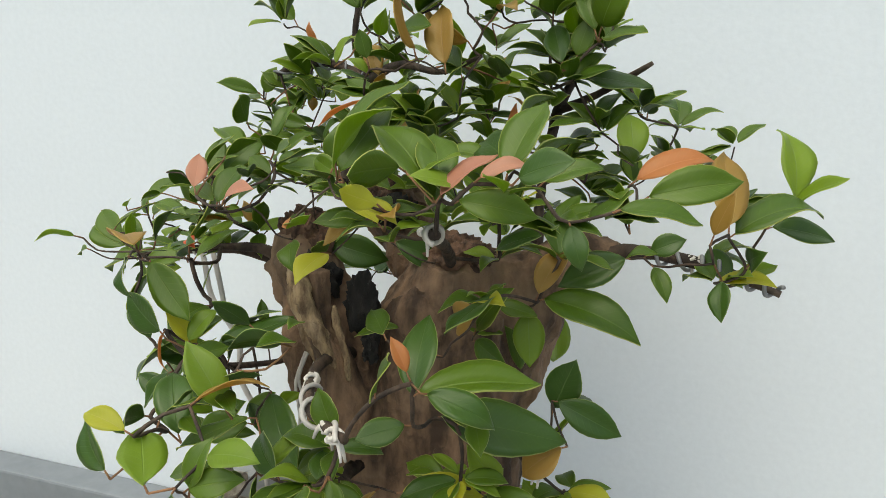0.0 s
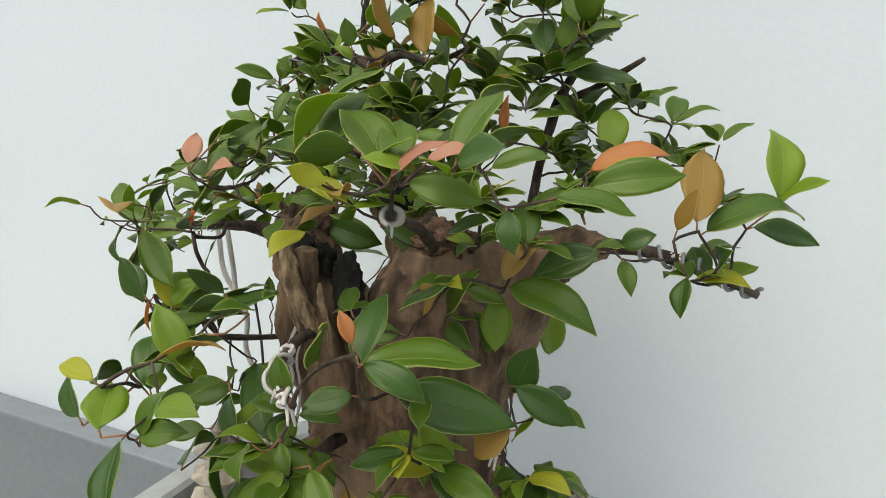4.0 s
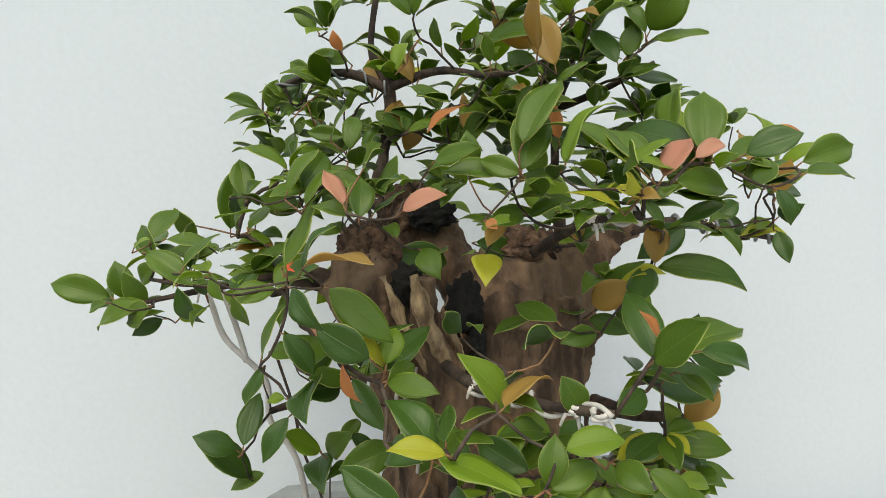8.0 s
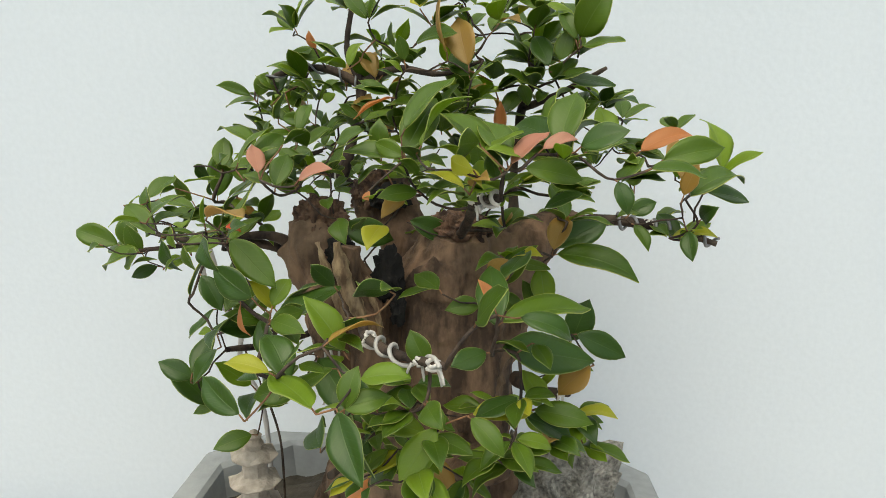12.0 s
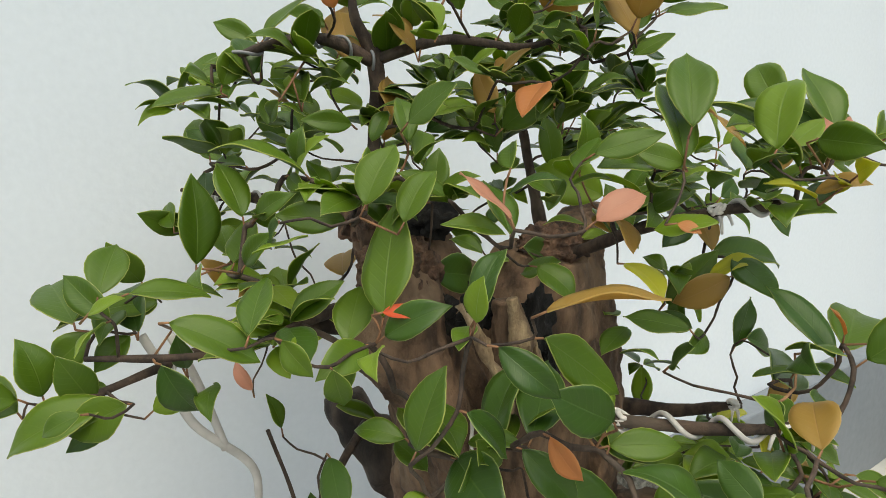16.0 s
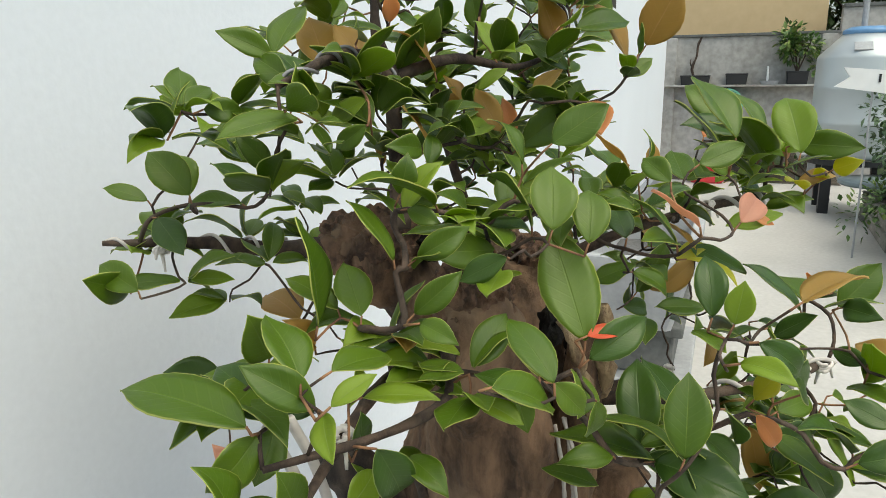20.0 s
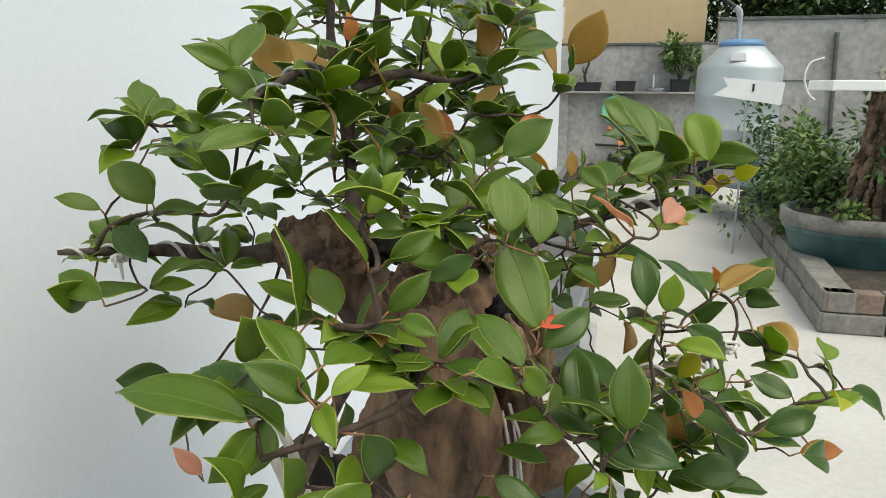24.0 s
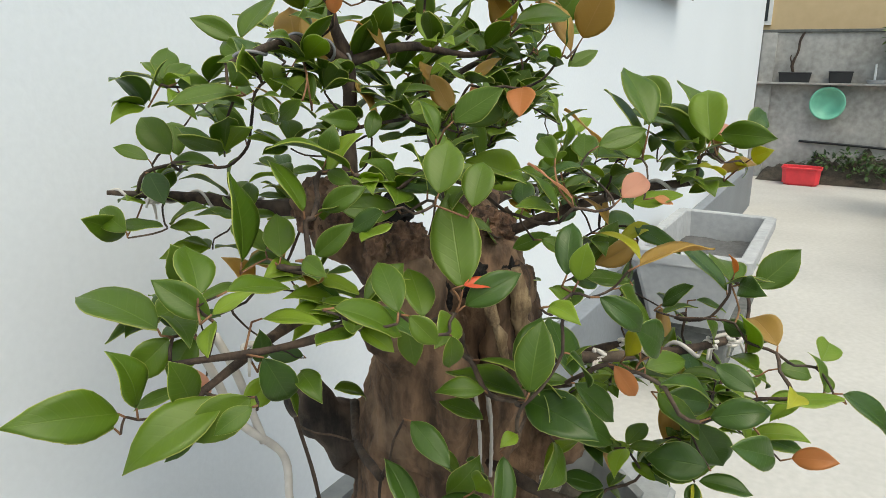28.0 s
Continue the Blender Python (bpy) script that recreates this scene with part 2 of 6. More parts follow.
# ---- builders ----
def part(name, bm, material, parent=None, label="", smooth=False):
    """Links a bmesh as one mesh object under a thing or a part."""
    me = bpy.data.meshes.new(name)
    bm.to_mesh(me)
    bm.free()
    if smooth:
        me.polygons.foreach_set("use_smooth", [True] * len(me.polygons))
    if material:
        for mt in material if isinstance(material, (list, tuple)) else [material]:
            me.materials.append(mt)
    ob = new(name, me)
    if parent:
        ob.parent = parent
    if label:
        ob["label"] = label
    return ob


def thing(name, label, category, at=(0, 0, 0), group="", kind="", turn=0):
    ob = new(name)
    ob.matrix_basis = pose(*at, 0, 0, turn)
    return tagged(ob, label, category, group, kind)


def box(x0, y0, z0, x1, y1, z1, bevel=0.0, seg=2, into=None):
    bm = into or bmesh.new()
    made = bmesh.ops.create_cube(bm, size=1)["verts"]
    for v in made:
        v.co = Vector((x0 + (v.co.x + 0.5) * (x1 - x0), y0 + (v.co.y + 0.5) * (y1 - y0), z0 + (v.co.z + 0.5) * (z1 - z0)))
    if bevel:
        edges = list({e for v in made for e in v.link_edges})
        bmesh.ops.bevel(bm, geom=edges, offset=bevel, segments=seg, affect="EDGES", profile=0.5)
    return bm


def lathe(profile, n=32, into=None, at=(0, 0, 0), squash=1.0):
    """A turned form from (radius, z) pairs."""
    bm = into or bmesh.new()
    rings = []
    for r, z in profile:
        if r < 1e-5:
            rings.append([bm.verts.new((at[0], at[1], at[2] + z))])
        else:
            rings.append([bm.verts.new((at[0] + r * math.cos(2 * math.pi * i / n), at[1] + squash * r * math.sin(2 * math.pi * i / n), at[2] + z)) for i in range(n)])
    for a, b in zip(rings, rings[1:]):
        for i in range(n):
            q = [a[i % len(a)], a[(i + 1) % len(a)], b[(i + 1) % len(b)], b[i % len(b)]]
            q = list(dict.fromkeys(q))
            if len(q) > 2:
                bm.faces.new(q)
    return bm


def smooth_line(points, step):
    """Catmull-Rom through (x, y, z, r) points, cut in even steps."""
    p = [np.array(q, float) for q in points]
    p = [2 * p[0] - p[1]] + p + [2 * p[-1] - p[-2]]
    out = []
    for a, b, c, d in zip(p, p[1:], p[2:], p[3:]):
        k = max(2, int(np.linalg.norm((c - b)[:3]) / step))
        for i in range(k):
            t = i / k
            out.append(0.5 * (2 * b + (c - a) * t + (2 * a - 5 * b + 4 * c - d) * t * t + (3 * b - a - 3 * c + d) * t**3))
    out.append(p[-2])
    return out


def tube(points, n=8, into=None, step=0.012, rough=0.0, seed=0.0, caps=True, lumps=40.0):
    """A tapered, uneven tube along (x, y, z, radius) points."""
    bm = into or bmesh.new()
    line = smooth_line(points, step)
    rings, side = [], None
    for i, q in enumerate(line):
        c = Vector(q[:3])
        d = Vector(line[min(i + 1, len(line) - 1)][:3]) - Vector(line[max(i - 1, 0)][:3])
        d = d.normalized() if d.length > 1e-9 else Vector((0, 0, 1))
        if side is None:
            side = d.orthogonal().normalized()
        side = (side - d * side.dot(d)).normalized()
        up = d.cross(side)
        ring = []
        for k in range(n):
            a = 2 * math.pi * k / n
            w = side * math.cos(a) + up * math.sin(a)
            r = max(q[3], 0.0004)
            if rough:
                r *= 1 + rough * noise.noise((c + w * r) * lumps + Vector((seed, seed * 2, 0)))
            ring.append(bm.verts.new(c + w * r))
        rings.append(ring)
    for a, b in zip(rings, rings[1:]):
        for k in range(n):
            bm.faces.new((a[k], a[(k + 1) % n], b[(k + 1) % n], b[k]))
    if caps:
        bm.faces.new(list(reversed(rings[0])))
        bm.faces.new(rings[-1])
    return bm


def fused(bm, voxel):
    """The outer skin of overlapping forms, as a new bmesh."""
    me = bpy.data.meshes.new("fuse")
    bm.to_mesh(me)
    bm.free()
    ob = new("fuse", me)
    md = ob.modifiers.new("skin", "REMESH")
    md.mode, md.voxel_size = "VOXEL", voxel
    dg = bpy.context.evaluated_depsgraph_get()
    done = bpy.data.meshes.new_from_object(ob.evaluated_get(dg))
    out = bmesh.new()
    out.from_mesh(done)
    bpy.data.objects.remove(ob)
    bpy.data.meshes.remove(me)
    bpy.data.meshes.remove(done)
    return out


def blob(c, r, squash=(1, 1, 1), into=None, sub=3, rough=0.25, freq=3.0, seed=0.0):
    """A lump of stone or wood."""
    bm = into or bmesh.new()
    made = bmesh.ops.create_icosphere(bm, subdivisions=sub, radius=1)["verts"]
    for v in made:
        k = 1 + rough * noise.fractal(v.co * freq + Vector((seed, seed * 3, 1)), 1.0, 2.0, 4)
        v.co = Vector(c) + Vector((v.co.x * r * squash[0] * k, v.co.y * r * squash[1] * k, v.co.z * r * squash[2] * k))
    return bm


# ---- leaves ----
def leaf_grid(length, width, fold, arch, curl, wave, seed, rows=16, cols=3, into=None, thick=0.0007):
    """One leaf along +y, face to +z, stalk at the origin: pointed oval, folded on its midrib, arched along its length."""
    bm = into or bmesh.new()
    uvl = bm.loops.layers.uv.verify()
    rnd = random.Random(seed)
    ph = rnd.uniform(0, 6.28)
    grid = []
    for i in range(rows + 1):
        v = i / rows
        s = math.sin(math.pi * min(1, v) ** 0.90) ** 0.86 if 0 < v < 1 else 0.0
        taper = 1.0 if v < 0.82 else 1.0 - 0.30 * ((v - 0.82) / 0.18)
        half = max(0.5 * width * s * taper * (1.008 if i % 2 else 0.988), 0.0006)
        a = arch * (v - 0.35)
        y = length * (math.sin(arch * (v - 0.35)) + math.sin(arch * 0.35)) / arch if abs(arch) > 1e-3 else length * v
        z = length * (math.cos(a) - math.cos(arch * 0.35)) / arch if abs(arch) > 1e-3 else 0
        z += curl * length * max(0.0, v - 0.75) ** 2 * 6
        row = []
        for j in range(2 * cols + 1):
            u = j / cols - 1
            lift = fold * abs(u) * half * (1 - 0.35 * abs(u)) + wave * width * u * u * math.sin(9 * v + ph + (1.7 if u > 0 else 0))
            row.append((Vector((u * half, y - 0.05 * length * (1 - abs(u)) * 0, z + lift)), ((u + 1) / 2, v)))
        grid.append(row)
    top = [[bm.verts.new(c) for c, _ in row] for row in grid]
    low = [[bm.verts.new(c - Vector((0, 0, thick))) for c, _ in row] for row in grid]
    for lay, flip in ((top, False), (low, True)):
        for i in range(rows):
            for j in range(2 * cols):
                idx = [(i, j), (i, j + 1), (i + 1, j + 1), (i + 1, j)]
                if flip:
                    idx.reverse()
                f = bm.faces.new([lay[a][b] for a, b in idx])
                f.smooth = True
                for loop, (a, b) in zip(f.loops, idx):
                    loop[uvl].uv = grid[a][b][1]
    edge = [(i, 0) for i in range(rows + 1)] + [(rows, j) for j in range(1, 2 * cols + 1)] + [(i, 2 * cols) for i in range(rows - 1, -1, -1)] + [(0, j) for j in range(2 * cols - 1, 0, -1)]
    for (a, b), (c, d) in zip(edge, edge[1:] + edge[:1]):
        f = bm.faces.new((top[a][b], top[c][d], low[c][d], low[a][b]))
        for loop, (p, q) in zip(f.loops, ((a, b), (c, d), (c, d), (a, b))):
            loop[uvl].uv = grid[p][q][1]
    return bm


LEAF_SHAPES = [(0.48, 0.30, 0.45, -0.05, 0.03), (0.44, 0.45, 0.75, -0.12, 0.04), (0.52, 0.15, 0.25, 0.04, 0.05), (0.45, 0.50, 0.60, 0.10, 0.04), (0.52, 0.35, 0.95, -0.15, 0.06)]
LEAF_MESH = {}


def leaf_mesh(kind, shape):
    """Leaf one metre long, shared by all leaves of that kind and shape."""
    if (kind, shape) not in LEAF_MESH:
        w, fold, arch, curl, wave = LEAF_SHAPES[shape]
        bm = leaf_grid(1.0, w, fold, arch, curl, wave, shape, thick=0.012)
        tip = max(bm.verts, key=lambda v: v.co.y).co
        tilt, reach = math.atan2(tip.z, tip.y), math.hypot(tip.y, tip.z)
        bmesh.ops.rotate(bm, verts=bm.verts, matrix=Matrix.Rotation(-tilt, 3, "X"))
        bmesh.ops.scale(bm, verts=bm.verts, vec=(1, 1 / reach, 1 / reach))
        me = bpy.data.meshes.new("leaf")
        bm.to_mesh(me)
        bm.free()
        me.materials.append(LEAF[kind])
        LEAF_MESH[kind, shape] = me
    return LEAF_MESH[kind, shape]


def leaf_frame(base, tip, face):
    """The turn and length of a leaf that runs from base to tip with its upper side towards face."""
    y = Vector(tip) - Vector(base)
    size = y.length
    y.normalize()
    z = Vector(face)
    z = z - y * z.dot(y)
    z = z.normalized() if z.length > 1e-6 else y.orthogonal().normalized()
    x = y.cross(z)
    m = Matrix((x, y, z)).transposed().to_4x4()
    m.translation = Vector(base)
    return m, size


def leaf(parent, base, tip, face=(0, 0, 1), kind="green", wide=1.0, shape=0):
    """One leaf as a part of its tree."""
    m, size = leaf_frame(base, tip, face)
    ob = new("leaf", leaf_mesh(kind, shape % len(LEAF_SHAPES)))
    ob.matrix_basis = m @ Matrix.Diagonal((size * wide, size, size, 1))
    ob.parent = parent
    return ob


# ---- the yard ----
ground = part("ground", box(-40, -40, -0.3, 40, 40, -0.004), stone("earth", (0.16, 0.14, 0.10), (0.09, 0.08, 0.06), 0.6, 0.95, 0.3, 8))
tagged(ground, "bare earth round the walled yard", "ground", kind="structure")
floor = part("floor", box(-5.0, -7.0, -0.003, 9.86, 3.2, 0.0), M_FLOOR)
tagged(floor, "pale swept concrete floor of the yard", "floor", kind="structure")
WALL_Y, WALL_END = 1.2, 7.25
wall_house = part("wall_house", box(-5.0, WALL_Y, 0.002, WALL_END, WALL_Y + 0.22, 4.2), M_WALL)
tagged(wall_house, "white painted house wall, faintly mottled", "wall", kind="structure")
plinth = part("plinth", box(-5.0, WALL_Y - 0.075, 0.0, WALL_END + 0.02, WALL_Y - 0.002, 0.465, 0.006), M_PLINTH)
tagged(plinth, "grey painted plinth along the white wall's foot", "plinth", kind="structure")
END_X = 9.87
wall_yard_end = part("wall_yard_end", box(END_X, -0.75, 0.0, END_X + 0.2, 3.2, 1.93), M_RENDER)
tagged(wall_yard_end, "weathered grey rendered boundary wall, stained near its foot", "wall", kind="structure")
wall_yard_high = part("wall_yard_high", box(END_X + 0.02, -9.0, 0.0, END_X + 0.22, -0.753, 2.25), M_RENDER)
tagged(wall_yard_high, "higher stretch of grey rendered boundary wall", "wall", kind="structure")
wall_yard_side = part("wall_yard_side", box(-5.0, -7.2, 0.0, END_X, -7.0, 2.2), M_RENDER)
tagged(wall_yard_side, "grey rendered side wall of the yard", "wall", kind="structure")
wall_back = part("wall_back", box(-5.2, -7.2, 0.0, -5.0, WALL_Y, 2.4), M_RENDER)
tagged(wall_back, "grey rendered rear wall of the yard", "wall", kind="structure")

neighbour = thing("neighbour_house", "yellow rendered house rising behind the boundary wall", "house", (0, 0, 0))
part("wall", box(10.35, -0.62, 0, 14.0, 6.0, 6.0), M_YELLOW, neighbour)
win = part("window", box(10.31, 1.42, 2.06, 10.36, 1.74, 2.52), M_WHITEP, neighbour, "small white framed window")
part("pane", box(10.295, 1.47, 2.11, 10.33, 1.69, 2.47), M_GLASS, win)


# ---- the bonsai: trunk ----
tree = thing("bonsai_tree", "old bonsai with thick gnarled trunk and glossy green leaves", "bonsai tree")


def gnarl(bm, amount, scale, seed=0.0, stretch=0.35):
    """Pushes a skin in and out along its normals: ridges along z, small warts between."""
    bm.normal_update()
    moves = []
    for v in bm.verts:
        p = Vector((v.co.x, v.co.y, v.co.z * stretch)) * scale + Vector((seed, 0, seed))
        k = noise.ridged_multi_fractal(p, 1.0, 2.1, 4, 0.9, 2.0) - 1.1
        k += 0.8 * noise.fractal(v.co * scale * 2.6, 1.0, 2.0, 3)
        moves.append(v.co + v.normal * (amount * k))
    for v, m in zip(bm.verts, moves):
        v.co = m
    return bm


TX, TY = -0.255, 0.742
bm = bmesh.new()
# the bole, broader along the pot than across it
tube([(TX - 0.030, TY, 0.70, 0.108), (TX - 0.032, TY, 0.80, 0.094), (TX - 0.032, TY, 0.90, 0.087), (TX - 0.034, TY - 0.008, 1.00, 0.086), (TX - 0.022, TY - 0.018, 1.07, 0.070)], 22, bm, 0.01, 0.10, 1, lumps=10)
tube([(TX + 0.036, TY, 0.70, 0.108), (TX + 0.034, TY, 0.80, 0.092), (TX + 0.034, TY, 0.90, 0.086), (TX + 0.032, TY - 0.008, 1.00, 0.088), (TX + 0.022, TY - 0.020, 1.08, 0.084), (-0.222, 0.716, 1.145, 0.064), (-0.214, 0.712, 1.190, 0.044)], 22, bm, 0.01, 0.10, 11, lumps=10)
# the arm that leans away from the bole, with the burl at its end
tube([(-0.305, 0.722, 0.99, 0.078), (-0.345, 0.712, 1.07, 0.054), (-0.375, 0.702, 1.13, 0.042), (-0.396, 0.704, 1.178, 0.036), (-0.404, 0.704, 1.205, 0.026)], 16, bm, 0.01, 0.22, 2, lumps=20)
tube([(-0.375, 0.712, 1.10, 0.034), (-0.415, 0.714, 1.145, 0.027), (-0.440, 0.712, 1.168, 0.017)], 12, bm, 0.008, 0.3, 12, lumps=30)
# the arm on the other side
tube([(-0.215, 0.74, 1.03, 0.088), (-0.165, 0.758, 1.11, 0.066), (-0.128, 0.772, 1.16, 0.044), (-0.088, 0.782, 1.19, 0.028), (-0.045, 0.775, 1.198, 0.014)], 16, bm, 0.01, 0.3, 3, lumps=20)
# the rear stump
tube([(-0.235, 0.755, 1.06, 0.055), (-0.262, 0.785, 1.13, 0.040), (-0.298, 0.814, 1.178, 0.038), (-0.326, 0.832, 1.216, 0.044), (-0.332, 0.834, 1.243, 0.030)], 16, bm, 0.01, 0.3, 4, lumps=24)
tube([(-0.225, 0.715, 1.08, 0.060), (-0.212, 0.715, 1.16, 0.044), (-0.208, 0.712, 1.205, 0.028)], 14, bm, 0.01, 0.3, 14, lumps=24)
# ribs of live bark down the face
tube([(-0.338, 0.628, 1.185, 0.012), (-0.336, 0.628, 1.13, 0.017), (-0.318, 0.636, 1.07, 0.024), (-0.30, 0.645, 0.98, 0.030)], 12, bm, 0.008, 0.3, 5, lumps=34)
tube([(-0.385, 0.672, 1.14, 0.016), (-0.372, 0.664, 1.07, 0.026), (-0.346, 0.682, 0.98, 0.026), (-0.335, 0.69, 0.86, 0.022)], 12, bm, 0.008, 0.25, 6, lumps=26)
tube([(-0.175, 0.682, 1.14, 0.022), (-0.180, 0.665, 1.04, 0.026), (-0.188, 0.66, 0.94, 0.024), (-0.185, 0.655, 0.82, 0.022)], 12, bm, 0.008, 0.25, 8, lumps=26)
for c, r, sq in (((-0.240, 0.752, 1.125), 0.050, (1, 0.9, 1.0)), ((-0.225, 0.735, 1.15), 0.052, (1.1, 0.9, 0.95)), ((-0.165, 0.75, 1.15), 0.046, (1.1, 0.9, 0.9)), ((-0.385, 0.712, 1.170), 0.034, (1, 0.9, 1.2)), ((-0.330, 0.833, 1.222), 0.042, (1, 1.05, 0.7)), ((-0.34, 0.66, 0.92), 0.026, (0.9, 0.6, 1.2)), ((-0.20, 0.635, 0.98), 0.022, (1, 0.6, 1.2)), ((-0.355, 0.72, 0.83), 0.034, (1, 1, 1.5)), ((-0.14, 0.72, 0.86), 0.03, (0.8, 1, 1.4)), ((-0.145, 0.705, 1.09), 0.030, (1, 0.7, 1)), ((-0.24, 0.655, 1.135), 0.030, (1.2, 0.6, 1)), ((-0.10, 0.78, 1.175), 0.032, (1, 1, 0.8))):
    blob(c, r, sq, bm, 2, 0.4, 2.4, c[0] * 9)
rr = random.Random(4)
for _ in range(20):
    w, z = rr.uniform(0, 6.283), rr.uniform(0.80, 1.06)
    blob((TX + 0.118 * math.cos(w), TY + 0.084 * math.sin(w), z), rr.uniform(0.007, 0.013), (1, 1, rr.uniform(0.8, 2.4)), bm, 1, 0.4, 2.0, w)
for a in range(11):
    w = a * 0.571 + 0.3
    tube([(TX + 0.098 * math.cos(w - 0.2), TY + 0.066 * math.sin(w - 0.2), 0.96, 0.014), (TX + 0.108 * math.cos(w), TY + 0.076 * math.sin(w), 0.87, 0.019), (TX + 0.132 * math.cos(w), TY + 0.098 * math.sin(w), 0.79, 0.026), (TX + 0.175 * math.cos(w + 0.1), TY + 0.135 * math.sin(w + 0.1), 0.752, 0.018)], 8, bm, 0.01, 0.25, a, lumps=25)
bm = gnarl(gnarl(fused(bm, 0.0034), 0.0030, 26, 3.0, 0.25), 0.0009, 90, 7.0, 0.35)
trunk = part("trunk", bm, M_BARK, tree, "thick gnarled brown trunk", True)


def char_or_shade(c, r, sq, seed):
    return part("charred_hollow", gnarl(blob(c, r, sq, None, 4, 0.45, 2.2, seed), 0.003, 40, seed), M_CHAR_SHADE, trunk, "blackened charred wood and painted dark shade of the hollow", True)


char_or_shade((-0.292, 0.642, 1.148), 0.021, (0.9, 0.5, 1.5), 1.0)
char_or_shade((-0.282, 0.634, 1.108), 0.013, (0.8, 0.5, 1.5), 1.7)
# black lumps here darken the gap between burl and trunk, where shade falls
char_or_shade((-0.352, 0.650, 1.172), 0.020, (0.9, 0.6, 1.0), 2.1)
char_or_shade((-0.362, 0.690, 1.150), 0.022, (0.9, 0.8, 1.2), 3.4)
char_or_shade((-0.310, 0.770, 1.225), 0.024, (1.2, 0.8, 0.7), 4.4)
for k, pts in enumerate((
        [(-0.350, 0.610, 1.192, 0.005), (-0.345, 0.607, 1.17, 0.009), (-0.336, 0.609, 1.14, 0.010), (-0.322, 0.612, 1.11, 0.009), (-0.312, 0.618, 1.08, 0.005)],
        [(-0.378, 0.640, 1.185, 0.003), (-0.368, 0.630, 1.16, 0.006), (-0.352, 0.622, 1.12, 0.006), (-0.336, 0.622, 1.085, 0.004)],
        [(-0.318, 0.622, 1.150, 0.003), (-0.311, 0.618, 1.13, 0.005), (-0.303, 0.618, 1.10, 0.005), (-0.300, 0.622, 1.07, 0.003)])):
    part("splinter", gnarl(tube(pts, 10, None, 0.004, 0.5, 7 + k, lumps=60), 0.0022, 60, 4 + k), M_DEADWOOD, trunk, "pale yellowish dead wood strip", True)
bm = bmesh.new()
tube([(-0.31, 0.80, 0.93, 0.040), (-0.345, 0.822, 0.965, 0.032), (-0.368, 0.838, 1.00, 0.026), (-0.375, 0.846, 1.03, 0.022)], 12, bm, 0.006, 0.5, 6, lumps=34)
part("dead_stub", gnarl(bm, 0.002, 40, 2), M_ROOT, trunk, "dark broken branch stub", True)
bm = bmesh.new()
tube([(-0.20, 0.68, 0.90, 0.034), (-0.178, 0.63, 0.918, 0.028), (-0.162, 0.60, 0.934, 0.022), (-0.158, 0.588, 0.945, 0.016)], 12, bm, 0.006, 0.4, 9, lumps=34)
part("dead_stub", gnarl(bm, 0.003, 40, 5), M_BARK, trunk, "", True)

for k, (c, r, sq) in enumerate((((-0.390, 0.710, 1.196), 0.037, (0.95, 0.95, 1.0)), ((-0.328, 0.834, 1.222), 0.047, (0.95, 1.1, 0.72)), ((-0.212, 0.705, 1.195), 0.032, (1.3, 0.9, 0.7)))):
    part("burl", gnarl(blob(c, r, sq, None, 5, 0.22, 2.6, 7.0 + k), 0.0045, 60, k * 3.0, 0.45), M_BURL, trunk, "wrinkled reddish-brown burl", True)

